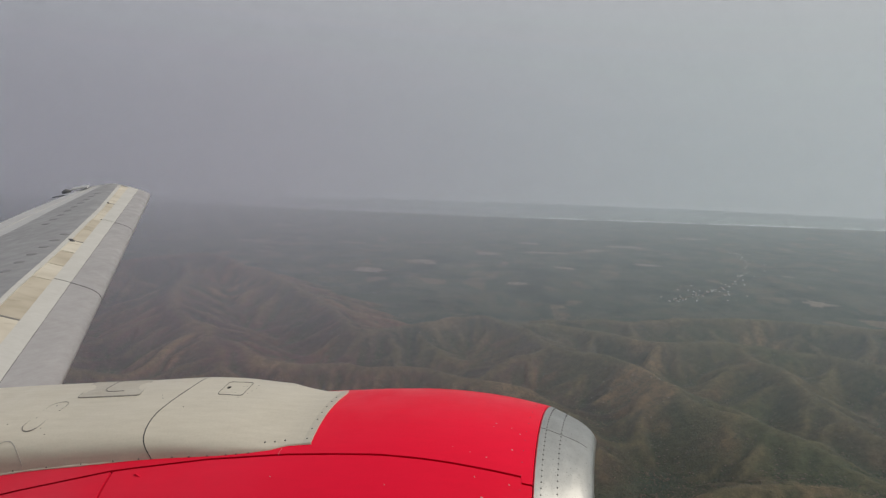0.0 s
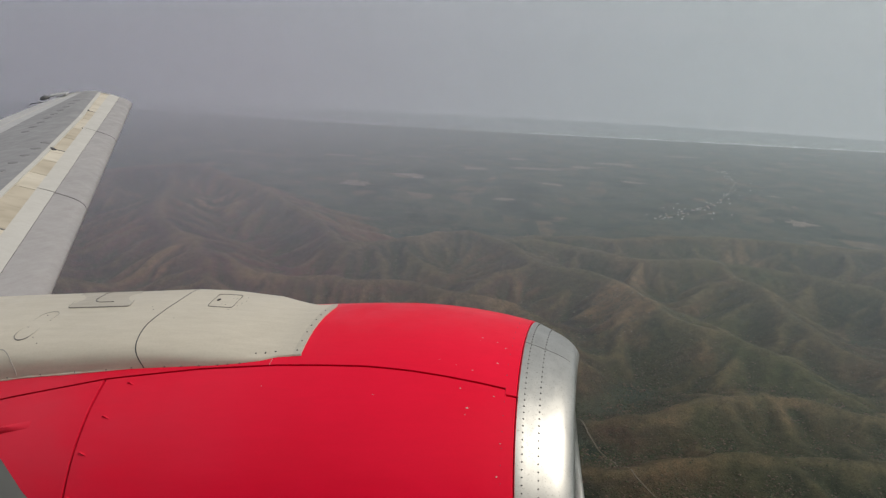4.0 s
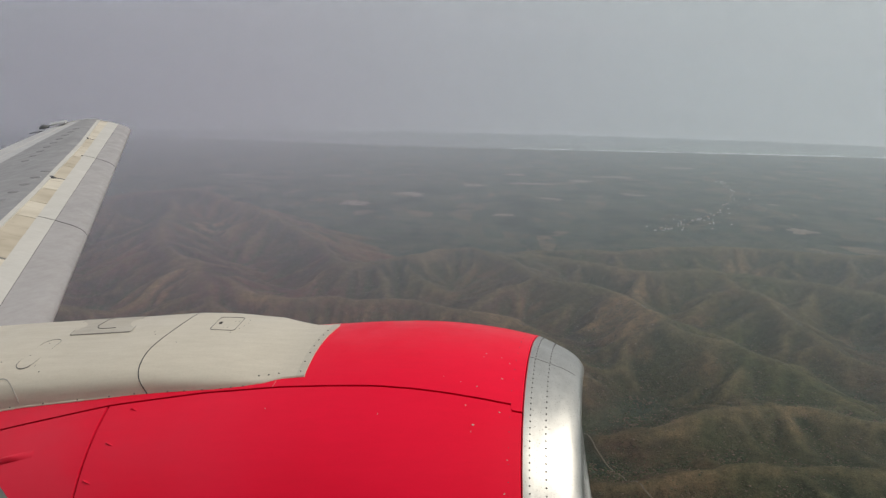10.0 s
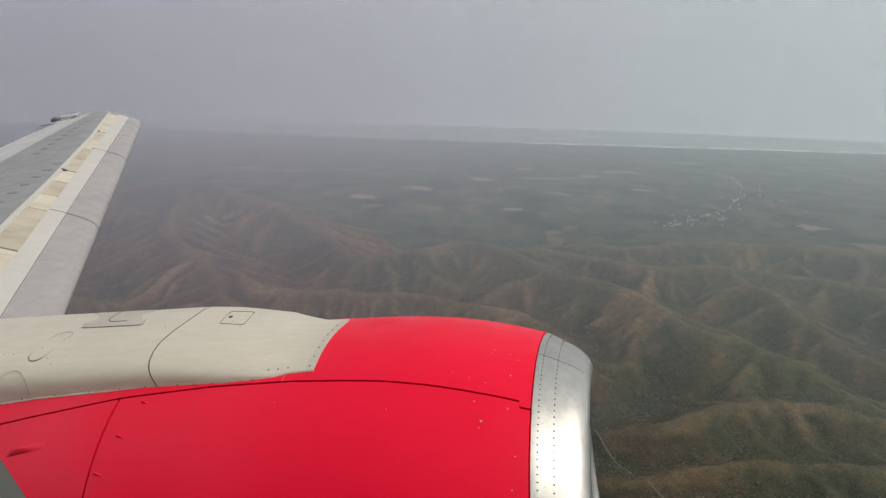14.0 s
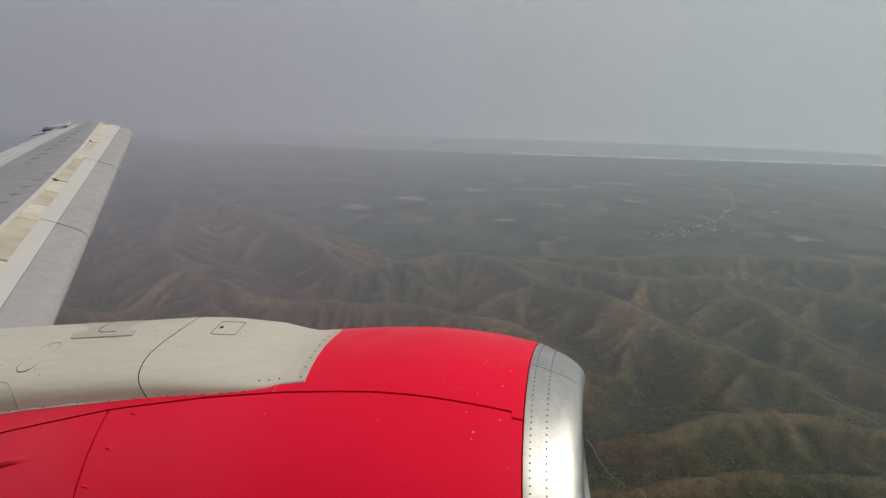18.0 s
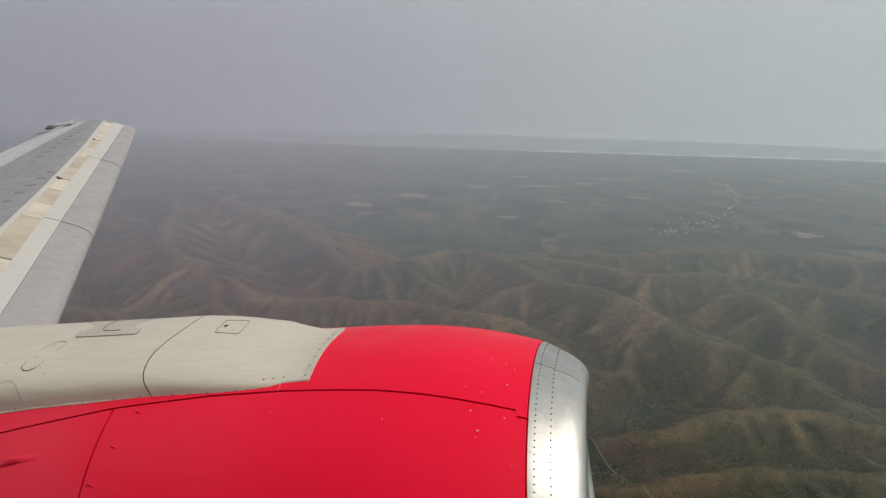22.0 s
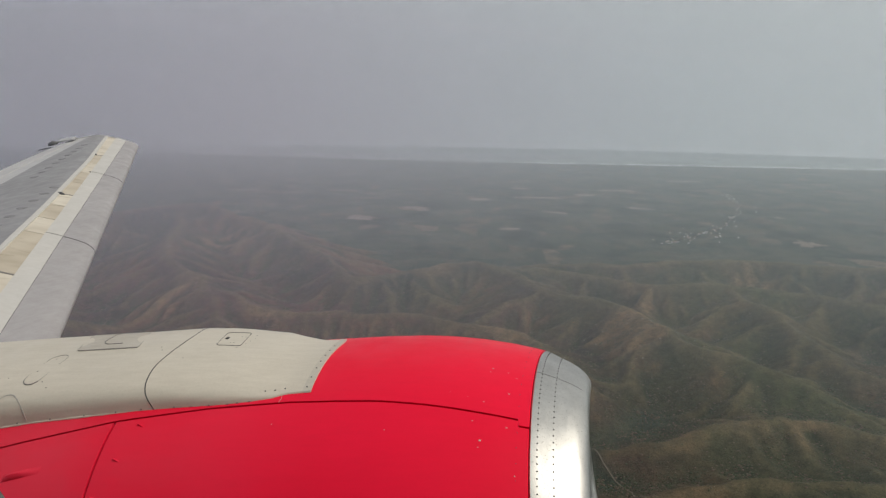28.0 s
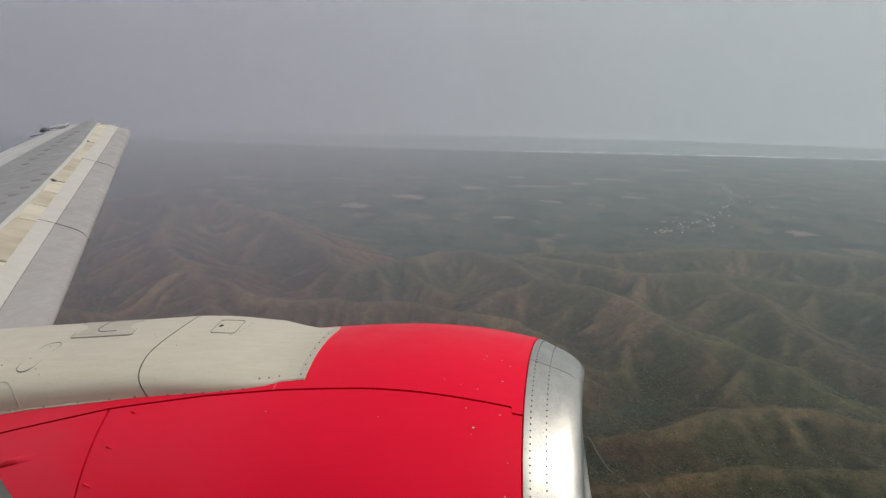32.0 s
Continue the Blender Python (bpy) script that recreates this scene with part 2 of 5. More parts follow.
def ground_material():
    """Dry tropical scrub: grey-brown leafless slopes, green in the gullies, paler grass along the crests, bare tan earth on scars."""
    m, nt, b = material("dry_scrub_hills", (0.1, 0.08, 0.06), 0.95, 0, 0.1)
    v = coords(nt)
    at = nt.nodes.new("ShaderNodeAttribute")
    at.attribute_name = "relief"
    sep = nt.nodes.new("ShaderNodeSeparateColor")
    nt.links.new(at.outputs["Color"], sep.inputs[0])
    crest, plain, scar, wet = sep.outputs[0], sep.outputs[1], sep.outputs[2], at.outputs["Alpha"]
    patch = noise_node(nt, v, 0.010, 5, 0.55)
    ashen = ramp(nt, patch, [(0.34, (0.056, 0.042, 0.050)), (0.46, (0.080, 0.049, 0.054)), (0.56, (0.100, 0.055, 0.055)), (0.70, (0.128, 0.064, 0.058))])
    leafy = ramp(nt, patch, [(0.34, (0.036, 0.050, 0.026)), (0.48, (0.054, 0.066, 0.034)), (0.60, (0.078, 0.077, 0.042)), (0.72, (0.112, 0.084, 0.052))])
    # leafier towards the wetter valleys further on
    east = nt.nodes.new("ShaderNodeSeparateXYZ")
    nt.links.new(v, east.inputs[0])
    drift = nt.nodes.new("ShaderNodeMapRange")
    drift.inputs["From Min"].default_value, drift.inputs["From Max"].default_value = -150.0, 300.0
    nt.links.new(east.outputs["X"], drift.inputs["Value"])
    leaf = mix(nt, 0.4, drift.outputs[0], ramp(nt, noise_node(nt, v, 0.006, 4, 0.55), [(0.38, (0, 0, 0)), (0.62, (1, 1, 1))]))
    brown = mix(nt, leaf, ashen, leafy)
    green = ramp(nt, noise_node(nt, v, 0.03, 5, 0.6), [(0.3, (0.026, 0.037, 0.022)), (0.7, (0.048, 0.058, 0.034))])
    c = mix(nt, ramp(nt, wet, [(0.18, (0, 0, 0)), (0.60, (1, 1, 1))]), brown, green)
    grass = ramp(nt, noise_node(nt, v, 0.05, 4, 0.6), [(0.35, (0.112, 0.100, 0.056)), (0.65, (0.160, 0.125, 0.078))])
    c = mix(nt, ramp(nt, crest, [(0.62, (0, 0, 0)), (0.95, (0.40, 0.40, 0.40))]), c, grass)
    bare = ramp(nt, noise_node(nt, v, 0.09, 6, 0.65), [(0.3, (0.18, 0.115, 0.072)), (0.7, (0.26, 0.18, 0.118))])
    c = mix(nt, scar, c, bare)
    # the plain: small fields and woods
    vor = nt.nodes.new("ShaderNodeTexVoronoi")
    vor.inputs["Scale"].default_value = 0.018
    nt.links.new(coords(nt, (1.25, 0.6, 1)), vor.inputs["Vector"])
    sepv = nt.nodes.new("ShaderNodeSeparateColor")
    nt.links.new(vor.outputs["Color"], sepv.inputs[0])
    plots = ramp(nt, sepv.outputs[0], [(0.0, (0.036, 0.054, 0.040)), (0.45, (0.050, 0.064, 0.046)), (0.78, (0.074, 0.074, 0.055)), (0.97, (0.125, 0.100, 0.074))])
    woods = ramp(nt, noise_node(nt, coords(nt, (1.15, 0.6, 1)), 0.008, 6, 0.65), [(0.40, (0.018, 0.030, 0.024)), (0.50, (0.036, 0.052, 0.042)), (0.62, (0.068, 0.076, 0.058))])
    land = mix(nt, ramp(nt, noise_node(nt, coords(nt, (0.9, 1, 1)), 0.011, 4), [(0.46, (0, 0, 0)), (0.60, (1, 1, 1))]), woods, plots)
    c = mix(nt, plain, c, land)
    clumps = noise_node(nt, v, 0.16, 5, 0.65)
    c = mix(nt, 0.55, c, ramp(nt, clumps, [(0.38, (0.50, 0.54, 0.48)), (0.60, (1.15, 1.10, 1.02))]), "MULTIPLY")
    trees = noise_node(nt, v, 0.9, 4, 0.75)
    c = mix(nt, 0.70, c, ramp(nt, trees, [(0.36, (0.50, 0.52, 0.47)), (0.56, (1.12, 1.08, 1.0))]), "MULTIPLY")
    nt.links.new(c, b.inputs["Base Color"])
    bump(nt, b, trees, 0.7, 1.2)
    folds = nt.nodes.new("ShaderNodeBump")
    folds.inputs["Strength"].default_value, folds.inputs["Distance"].default_value = 0.55, 3.2
    nt.links.new(clumps, folds.inputs["Height"])
    nt.links.new(folds.outputs["Normal"], b.inputs["Normal"].links[0].from_node.inputs["Normal"])
    return m


def sea_material():
    m, nt, b = material("hazy_sea", (0.05, 0.085, 0.09), 0.38, 0, 0.30)
    v = coords(nt, (0.4, 1, 1))
    nt.links.new(ramp(nt, noise_node(nt, v, 0.004, 5), [(0.3, (0.094, 0.112, 0.107)), (0.7, (0.120, 0.140, 0.134))]), b.inputs["Base Color"])
    return m


def haze_material(name, depth, low, high, color, west_extra):
    """Thin veil of dust that scatters the sun's and the sky's light; it thins out towards the ground and high up."""
    m = bpy.data.materials.new(name)
    m.use_nodes = True
    nt = m.node_tree
    nt.nodes.clear()
    out = nt.nodes.new("ShaderNodeOutputMaterial")
    tr, di, tl = (nt.nodes.new("ShaderNodeBsdf" + k) for k in ("Transparent", "Diffuse", "Translucent"))
    both, final = nt.nodes.new("ShaderNodeMixShader"), nt.nodes.new("ShaderNodeMixShader")
    both.inputs[0].default_value = 0.50
    nt.links.new(di.outputs[0], both.inputs[1])
    nt.links.new(tl.outputs[0], both.inputs[2])
    tc = nt.nodes.new("ShaderNodeTexCoord")
    sp = nt.nodes.new("ShaderNodeSeparateXYZ")
    nt.links.new(tc.outputs["Object"], sp.inputs[0])
    share = []
    for lo, hi, a0, a1 in ((low, low + 150.0, 0.0, 1 - math.exp(-depth)), (ALT, high, 1.0, 0.0)):
        mr = nt.nodes.new("ShaderNodeMapRange")
        mr.interpolation_type = "SMOOTHSTEP"
        for key, value in (("From Min", lo), ("From Max", hi), ("To Min", a0), ("To Max", a1)):
            mr.inputs[key].default_value = value
        nt.links.new(sp.outputs["Z"], mr.inputs["Value"])
        share.append(mr.outputs[0])
    # the veil is thicker to the west
    flat = nt.nodes.new("ShaderNodeVectorMath")
    flat.operation = "NORMALIZE"
    nt.links.new(tc.outputs["Object"], flat.inputs[0])
    way = nt.nodes.new("ShaderNodeSeparateXYZ")
    nt.links.new(flat.outputs[0], way.inputs[0])
    west = nt.nodes.new("ShaderNodeMapRange")
    west.interpolation_type = "SMOOTHSTEP"
    for key, value in (("From Min", -0.45), ("From Max", 0.45), ("To Min", 1.0 + west_extra), ("To Max", 0.74)):
        west.inputs[key].default_value = value
    nt.links.new(way.outputs["X"], west.inputs["Value"])
    # the veil's colour is greener to the east, purpler to the west
    tint = ramp(nt, nt.nodes.new("ShaderNodeMapRange").outputs[0], [(0.30, (color[0] * 1.02, color[1] * 0.98, color[2] * 1.0)), (0.75, (color[0] * 0.93, color[1] * 1.01, color[2] * 0.99))])
    east = tint.node.inputs[0].links[0].from_node
    east.inputs["From Min"].default_value, east.inputs["From Max"].default_value = -0.6, 0.6
    nt.links.new(way.outputs["X"], east.inputs["Value"])
    for n in (di, tl):
        nt.links.new(tint, n.inputs["Color"])
    fac, thick = nt.nodes.new("ShaderNodeMath"), nt.nodes.new("ShaderNodeMath")
    fac.operation = thick.operation = "MULTIPLY"
    thick.use_clamp = True
    nt.links.new(share[0], fac.inputs[0])
    nt.links.new(share[1], fac.inputs[1])
    nt.links.new(fac.outputs[0], thick.inputs[0])
    nt.links.new(west.outputs[0], thick.inputs[1])
    nt.links.new(thick.outputs[0], final.inputs[0])
    nt.links.new(tr.outputs[0], final.inputs[1])
    nt.links.new(both.outputs[0], final.inputs[2])
    nt.links.new(final.outputs[0], out.inputs[0])
    return m


GROUND, SEA = ground_material(), sea_material()
FIELD = painted("dry_field_soil", (0.155, 0.110, 0.080), (0.095, 0.076, 0.057), 0.95, dirt=0.5)
SURF = material("white_surf", (0.66, 0.68, 0.67), 0.8)[0]
SAND = painted("pale_sand", (0.34, 0.29, 0.22), (0.28, 0.24, 0.18), 0.95)
WALLS = material("whitewashed_wall", (0.46, 0.445, 0.41), 0.8)[0]
TIN = material("tin_roof", (0.45, 0.43, 0.42), 0.5, 0.3)[0]
TILE = material("clay_tile_roof", (0.30, 0.15, 0.10), 0.8)[0]
ROCK = painted("pale_granite", (0.22, 0.195, 0.165), (0.17, 0.15, 0.125), 0.9)
DIRT = painted("dirt_road", (0.125, 0.104, 0.076), (0.09, 0.075, 0.054), 0.95)


# ---------------------------------------------------------------- mesh helpers
def part(name, data, mat, parent=None, label=""):
    """One mesh object, under a thing or a part."""
    ob = new(name, data)
    ob.data.materials.append(mat)
    if parent is not None:
        ob.parent = parent
    return tagged(ob, label)


def mesh_of(name, verts, faces, smooth=True):
    me = bpy.data.meshes.new(name)
    me.from_pydata([tuple(v) for v in verts], [], faces)
    me.update()
    if smooth:
        me.shade_smooth()
        me.set_sharp_from_angle(angle=radians(35))
    return me


def slab(name, outer, inner, smooth=True):
    """Closed shell between two grids of points, each nu x nv."""
    nu, nv = len(outer), len(outer[0])
    verts = [p for row in outer for p in row] + [p for row in inner for p in row]
    k, faces = nu * nv, []
    at = lambda i, j, s: s * k + i * nv + j
    for i in range(nu - 1):
        for j in range(nv - 1):
            faces.append((at(i, j, 0), at(i + 1, j, 0), at(i + 1, j + 1, 0), at(i, j + 1, 0)))
            faces.append((at(i, j, 1), at(i, j + 1, 1), at(i + 1, j + 1, 1), at(i + 1, j, 1)))
    for i in range(nu - 1):
        faces.append((at(i, 0, 0), at(i, 0, 1), at(i + 1, 0, 1), at(i + 1, 0, 0)))
        faces.append((at(i, nv - 1, 0), at(i + 1, nv - 1, 0), at(i + 1, nv - 1, 1), at(i, nv - 1, 1)))
    for j in range(nv - 1):
        faces.append((at(0, j, 0), at(0, j + 1, 0), at(0, j + 1, 1), at(0, j, 1)))
        faces.append((at(nu - 1, j, 0), at(nu - 1, j, 1), at(nu - 1, j + 1, 1), at(nu - 1, j + 1, 0)))
    me = mesh_of(name, verts, faces, smooth)
    bm = bmesh.new()
    bm.from_mesh(me)
    bmesh.ops.recalc_face_normals(bm, faces=bm.faces)
    bm.to_mesh(me)
    bm.free()
    if smooth:
        me.shade_smooth()
        me.set_sharp_from_angle(angle=radians(35))
    return me


def frange(a, b, n):
    return [a + (b - a) * i / (n - 1) for i in range(n)]


def curve_of(x, table):
    """Smooth reading of a table of (x, y) pairs."""
    if x <= table[0][0]:
        return table[0][1]
    for (a, p), (b, q) in zip(table, table[1:]):
        if x <= b:
            return p + (q - p) * (x - a) / (b - a)
    return table[-1][1]


# ---------------------------------------------------------------- the airliner
airliner = new("airliner")
airliner.matrix_world = AIR
tagged(airliner, "airliner in a shallow climb, red engine cowls, grey wing, slats out", "aircraft")

# nacelle: stations along its axis from the inlet, radius there
AX_X, AX_Y, AX_Z = -0.35, 3.05, -2.216
RADIUS = [(-5.0, 0.62), (-4.4, 0.78), (-3.8, 0.91), (-3.2, 0.99), (-2.6, 1.03), (-2.0, 1.048), (-1.6, 1.051), (-1.23, 1.048), (-0.98, 1.044),
          (-0.75, 1.033), (-0.60, 1.017), (-0.45, 0.993), (-0.30, 0.960), (-0.16, 0.920), (-0.12, 0.906), (-0.09, 0.892), (-0.06, 0.878), (-0.04, 0.868), (-0.01, 0.853), (0.02, 0.836),
          (0.045, 0.819), (0.065, 0.799), (0.080, 0.776), (0.087, 0.75)]


def on_nacelle(s, ang, lift=0.0):
    r = curve_of(s, RADIUS) + lift
    a = radians(ang)
    return (AX_X + s, AX_Y - r * math.sin(a), AX_Z + r * math.cos(a))


def hinge(s):
    h = curve_of(s, [(-3.6, 38.0), (-2.69, 30.8), (-2.1, 25.2), (-1.6, 22.6), (-1.22, 21.7), (-0.8, 22.0), (-0.56, 22.8), (-0.2, 24.6), (-0.16, 24.8)])
    return h + (1.9 if s > -0.184 else 0.0)


def cowl_panel(name, stations, lo, hi, n, mat, parent, label="", thick=0.018):
    outer = [[on_nacelle(s, a) for a in frange(lo(s), hi(s), n)] for s in stations]
    inner = [[on_nacelle(s, a, -thick) for a in frange(lo(s), hi(s), n)] for s in stations]
    return part(name, slab(name, outer, inner), mat, parent, label)


fwd = frange(-2.085, -0.190, 40) + [-0.186, -0.182, -0.1405]
aft = frange(-4.9, -2.10, 30)
nacelle = part("engine_nacelle", slab("engine_nacelle", [[on_nacelle(s, a, -0.022) for a in frange(-180, 180, 65)] for s in frange(-4.95, -0.12, 40)],
               [[on_nacelle(s, a, -0.09) for a in frange(-180, 180, 65)] for s in frange(-4.95, -0.12, 40)]), DARK, airliner, "engine nacelle with glossy red cowls and bare metal inlet lip")
GAP = 0.30
cowl_panel("cowl_crown_panel", frange(-4.9, -2.1, 24) + fwd, lambda s: -hinge(s), lambda s: hinge(s) - GAP, 25, RED, nacelle, "red crown panel under the pylon")
cowl_panel("fan_cowl_door", fwd, lambda s: hinge(s) + GAP, lambda s: 178.0, 48, RED, nacelle, "red fan cowl door with chipped paint")
cowl_panel("fan_cowl_door", fwd, lambda s: -178.0, lambda s: -hinge(s) - GAP, 40, RED, nacelle)
cowl_panel("reverser_cowl", aft, lambda s: hinge(s) + GAP, lambda s: 178.0, 40, RED, nacelle, "red thrust reverser cowl")
cowl_panel("reverser_cowl", aft, lambda s: -178.0, lambda s: -hinge(s) - GAP, 30, RED, nacelle)

# inlet lip: rolled over the front and back into the intake
lip_line = [(s, curve_of(s, RADIUS)) for s in frange(-0.1325, 0.065, 14)]
lip_line += [(0.074, 0.787), (0.082, 0.772), (0.087, 0.754), (0.086, 0.738), (0.080, 0.726), (0.068, 0.717), (0.045, 0.710), (0.0, 0.704), (-0.2, 0.695), (-0.5, 0.70), (-1.0, 0.74)]


def lip_point(s, r, ang):
    """The intake's rim lies a little further aft on the outboard side."""
    a = radians(ang)
    y = AX_Y - r * math.sin(a)
    return (AX_X + s - 0.17 * max(0.0, y - 3.22) * max(0.0, min(1.0, (s + 0.143) / 0.2)), y, AX_Z + r * math.cos(a))


outer = [[lip_point(s, r, a) for a in frange(-180, 180, 129)] for s, r in lip_line]
inner = [[lip_point(s - 0.012, r - 0.012 if s_i < 17 else r + 0.012, a) for a in frange(-180, 180, 129)] for s_i, (s, r) in enumerate(lip_line)]
lip = part("inlet_lip", slab("inlet_lip", outer, inner), ALU, nacelle, "polished aluminium inlet lip with two rivet rows")
tail = [[(AX_X + s, AX_Y - r * math.sin(radians(q)), AX_Z + r * math.cos(radians(q))) for q in frange(-180, 180, 49)] for s, r in ((-4.93, 0.60), (-5.2, 0.46), (-5.5, 0.28), (-5.8, 0.06))]
part("exhaust_cone", slab("exhaust_cone", tail, [[(x + 0.02, y, z) for x, y, z in row] for row in tail]), ALU, nacelle, "dull metal exhaust cone")
fan_face = part("fan_face", slab("fan_face", [[lip_point(-0.98, r, a) for a in frange(-180, 180, 49)] for r in (0.05, 0.4, 0.738)],
                [[lip_point(-1.02, r, a) for a in frange(-180, 180, 49)] for r in (0.05, 0.4, 0.738)]), RUBBER, nacelle)


def rivet_mesh(radius, height):
    verts, faces = [], []
    for rr, hh in ((1.0, -0.002), (0.8, height), (0.3, height * 1.3)):
        verts += [(math.cos(math.tau * i / 7) * radius * rr, math.sin(math.tau * i / 7) * radius * rr, hh) for i in range(7)]
    for ring in (0, 7):
        faces += [(ring + i, ring + (i + 1) % 7, ring + 7 + (i + 1) % 7, ring + 7 + i) for i in range(7)]
    me = mesh_of("rivet", verts, faces + [tuple(range(14, 21))])
    me.materials.append(RIVET)
    return me


RIVETS = {r: rivet_mesh(r, 0.0015) for r in (0.0040, 0.0028, 0.0018, 0.0045, 0.0035)}


def dots(name, places, radius, parent):
    """Round heads, each an object, at (point, normal) pairs; all of one size share a mesh."""
    for p, n in places:
        ob = new(name, RIVETS[radius])
        ob.parent = parent
        ob.matrix_local = Matrix.Translation(p) @ Vector(n).to_track_quat("Z", "Y").to_matrix().to_4x4()


def radial(ang):
    return (0, -math.sin(radians(ang)), math.cos(radians(ang)))


dots("rivet", [(on_nacelle(-0.107, a), radial(a)) for a in frange(-24, 110, 72)], 0.0040, nacelle)
dots("rivet", [(on_nacelle(-0.046, a), radial(a)) for a in frange(-24, 110, 66)], 0.0040, nacelle)
dots("rivet", [(on_nacelle(-0.186, a), radial(a)) for a in frange(-22, 100, 30)], 0.0018, nacelle)
# lengthwise splice in the lip
part("lip_splice", slab("lip_splice", [[on_nacelle(s, a, 0.0008) for a in (3.6 + 2 * max(0, s), 3.78 + 2 * max(0, s))] for s in frange(-0.132, 0.060, 16)],
     [[on_nacelle(s, a, -0.004) for a in (3.6 + 2 * max(0, s), 3.78 + 2 * max(0, s))] for s in frange(-0.132, 0.060, 16)]), SEAL_LINE, nacelle)


def paint_chip(s, ang, size, seed):
    rnd = random.Random(seed)
    ring = []
    for i in range(7):
        a = 2 * math.pi * i / 7
        q = size * rnd.uniform(0.4, 1.0)
        ring.append((s + q * math.cos(a), ang + math.degrees(q * 0.7 * math.sin(a) / 1.0)))
    verts = [on_nacelle(a, b, 0.0012) for a, b in ring] + [on_nacelle(a, b, -0.003) for a, b in ring]
    faces = [tuple(range(7))] + [(i, (i + 1) % 7, 7 + (i + 1) % 7, 7 + i) for i in range(7)]
    return part("paint_chip", mesh_of("paint_chip", verts, faces, False), CHIP, nacelle)


for i, (s, a, q) in enumerate([(-0.33, 31.8, 0.010), (-0.335, 33.6, 0.005), (-0.319, 6.5, 0.006), (-0.325, 8.2, 0.004), (-0.25, 7.4, 0.006), (-0.231, 16.3, 0.007), (-0.229, 27.5, 0.007), (-0.366, 26.5, 0.008),
                               (-0.33, 20.3, 0.006), (-0.40, 19.2, 0.004), (-0.21, 9.5, 0.006), (-0.725, 30.2, 0.005), (-0.476, 18.0, 0.004), (-0.19, 40.0, 0.006), (-0.20, 48.0, 0.007), (-0.19, 62.0, 0.005), (-1.25, 28.1, 0.006)]):
    paint_chip(s, a, 0.75 * q, i)


def latch(s, ang, length, width, height, slant):
    """Small blister on the cowl: a low wedge that rises towards its aft end."""
    rows_out, rows_in = [], []
    for i in range(7):
        f = i / 6
        ss = s + length * (0.5 - f)
        row = []
        for j in range(5):
            g = j / 4 * 2 - 1
            up = height * math.sin(math.pi * f ** 1.6) * (1 - g * g)
            row.append(on_nacelle(ss, ang + slant * (f - 0.5) + math.degrees(width * g / 2), up + 0.0005))
        rows_out.append(row)
        rows_in.append([on_nacelle(ss, ang + slant * (f - 0.5) + math.degrees(width * (j / 4 * 2 - 1) / 2), -0.004) for j in range(5)])
    return part("cowl_latch", slab("cowl_latch", rows_out, rows_in), RED, nacelle)


for s, a in ((-1.934, 26.9), (-1.985, 36.4), (-2.04, 45.6), (-2.05, 56.0)):
    latch(s, a, 0.044, 0.009, 0.009, -0.8)
latch(-2.50, 39.0, 0.20, 0.036, 0.022, 2.0)

# ---------------------------------------------------------------- pylon fairing
PY_TOP = [(-5.2, -1.045), (-3.9, -1.055), (-3.4, -1.060), (-2.8, -1.072), (-2.4, -1.076), (-2.1, -1.095), (-1.85, -1.119), (-1.65, -1.150), (-1.5, -1.174)]
PY_IN = [(-5.2, 2.58), (-3.2, 2.631), (-2.8, 2.642), (-2.2, 2.661), (-1.92, 2.663), (-1.77, 2.674), (-1.66, 2.688), (-1.59, 2.709), (-1.47, 2.717)]
PY_OUT = [(-5.2, 3.58), (-2.2, 3.50), (-1.85, 3.41), (-1.61, 3.287), (-1.47, 3.27)]
PY_BOX = 4.3                     # squareness of the section
PY_LIFT = [(-2.35, 1.0), (-2.1, 0.94), (-1.85, 0.84), (-1.65, 0.57), (-1.55, 0.30), (-1.47, 0.05)]
PY_MID = 3.08


def nacelle_top(x, y):
    r = curve_of(x - AX_X, RADIUS)
    return AX_Z + math.sqrt(max(0.0, r * r - (y - AX_Y) ** 2))


def on_pylon(x, u, lift=0.0):
    """u from 0, the inboard foot, over the crown at 0.5, to the outboard foot."""
    x -= 0.035 * u * u * max(0.0, (x + 1.9) / 0.43)
    half = PY_MID - curve_of(x, PY_IN)
    th = math.pi * u
    c, s = math.cos(th), math.sin(th)
    e = 2 / PY_BOX
    y = PY_MID - (half if u < 0.5 else curve_of(x, PY_OUT) - PY_MID) * math.copysign(abs(c) ** e, c) * (1 + lift / half)
    foot = nacelle_top(x, PY_MID - half) - 0.012
    crown = curve_of(x, PY_TOP)
    w = (y - PY_MID - 0.05) / half
    box = foot + (crown - foot) * abs(s) ** e - 0.035 * w * w * abs(s) ** e
    flush = nacelle_top(x, y) + 0.007 * min(1.0, 6 * s)
    k = curve_of(x, PY_LIFT)
    return (x, y, max(flush, flush + (box - flush) * k) + lift)


US = [math.acos(math.copysign(abs(f) ** (PY_BOX / 2), f)) / math.pi for f in (1, 0.998, 0.99, 0.975, 0.95, 0.91, 0.86, 0.8, 0.7, 0.6, 0.5, 0.4, 0.3, 0.2, 0.1, 0, -0.1, -0.2, -0.3, -0.4, -0.5, -0.6, -0.7, -0.8, -0.88, -0.95, -0.99, -1)]


def seam_x(u):
    """The joint between the two fairings runs further aft over the top."""
    return -2.262 - 0.085 * min(1.0, u / 0.42) ** 0.75 - 0.25 * max(0.0, min(u, 0.75) - 0.5)


def between(lo, hi, n, lift=0.0):
    return [[on_pylon(lo(u) + (hi(u) - lo(u)) * f, u, lift) for u in US] for f in frange(0, 1, n)]


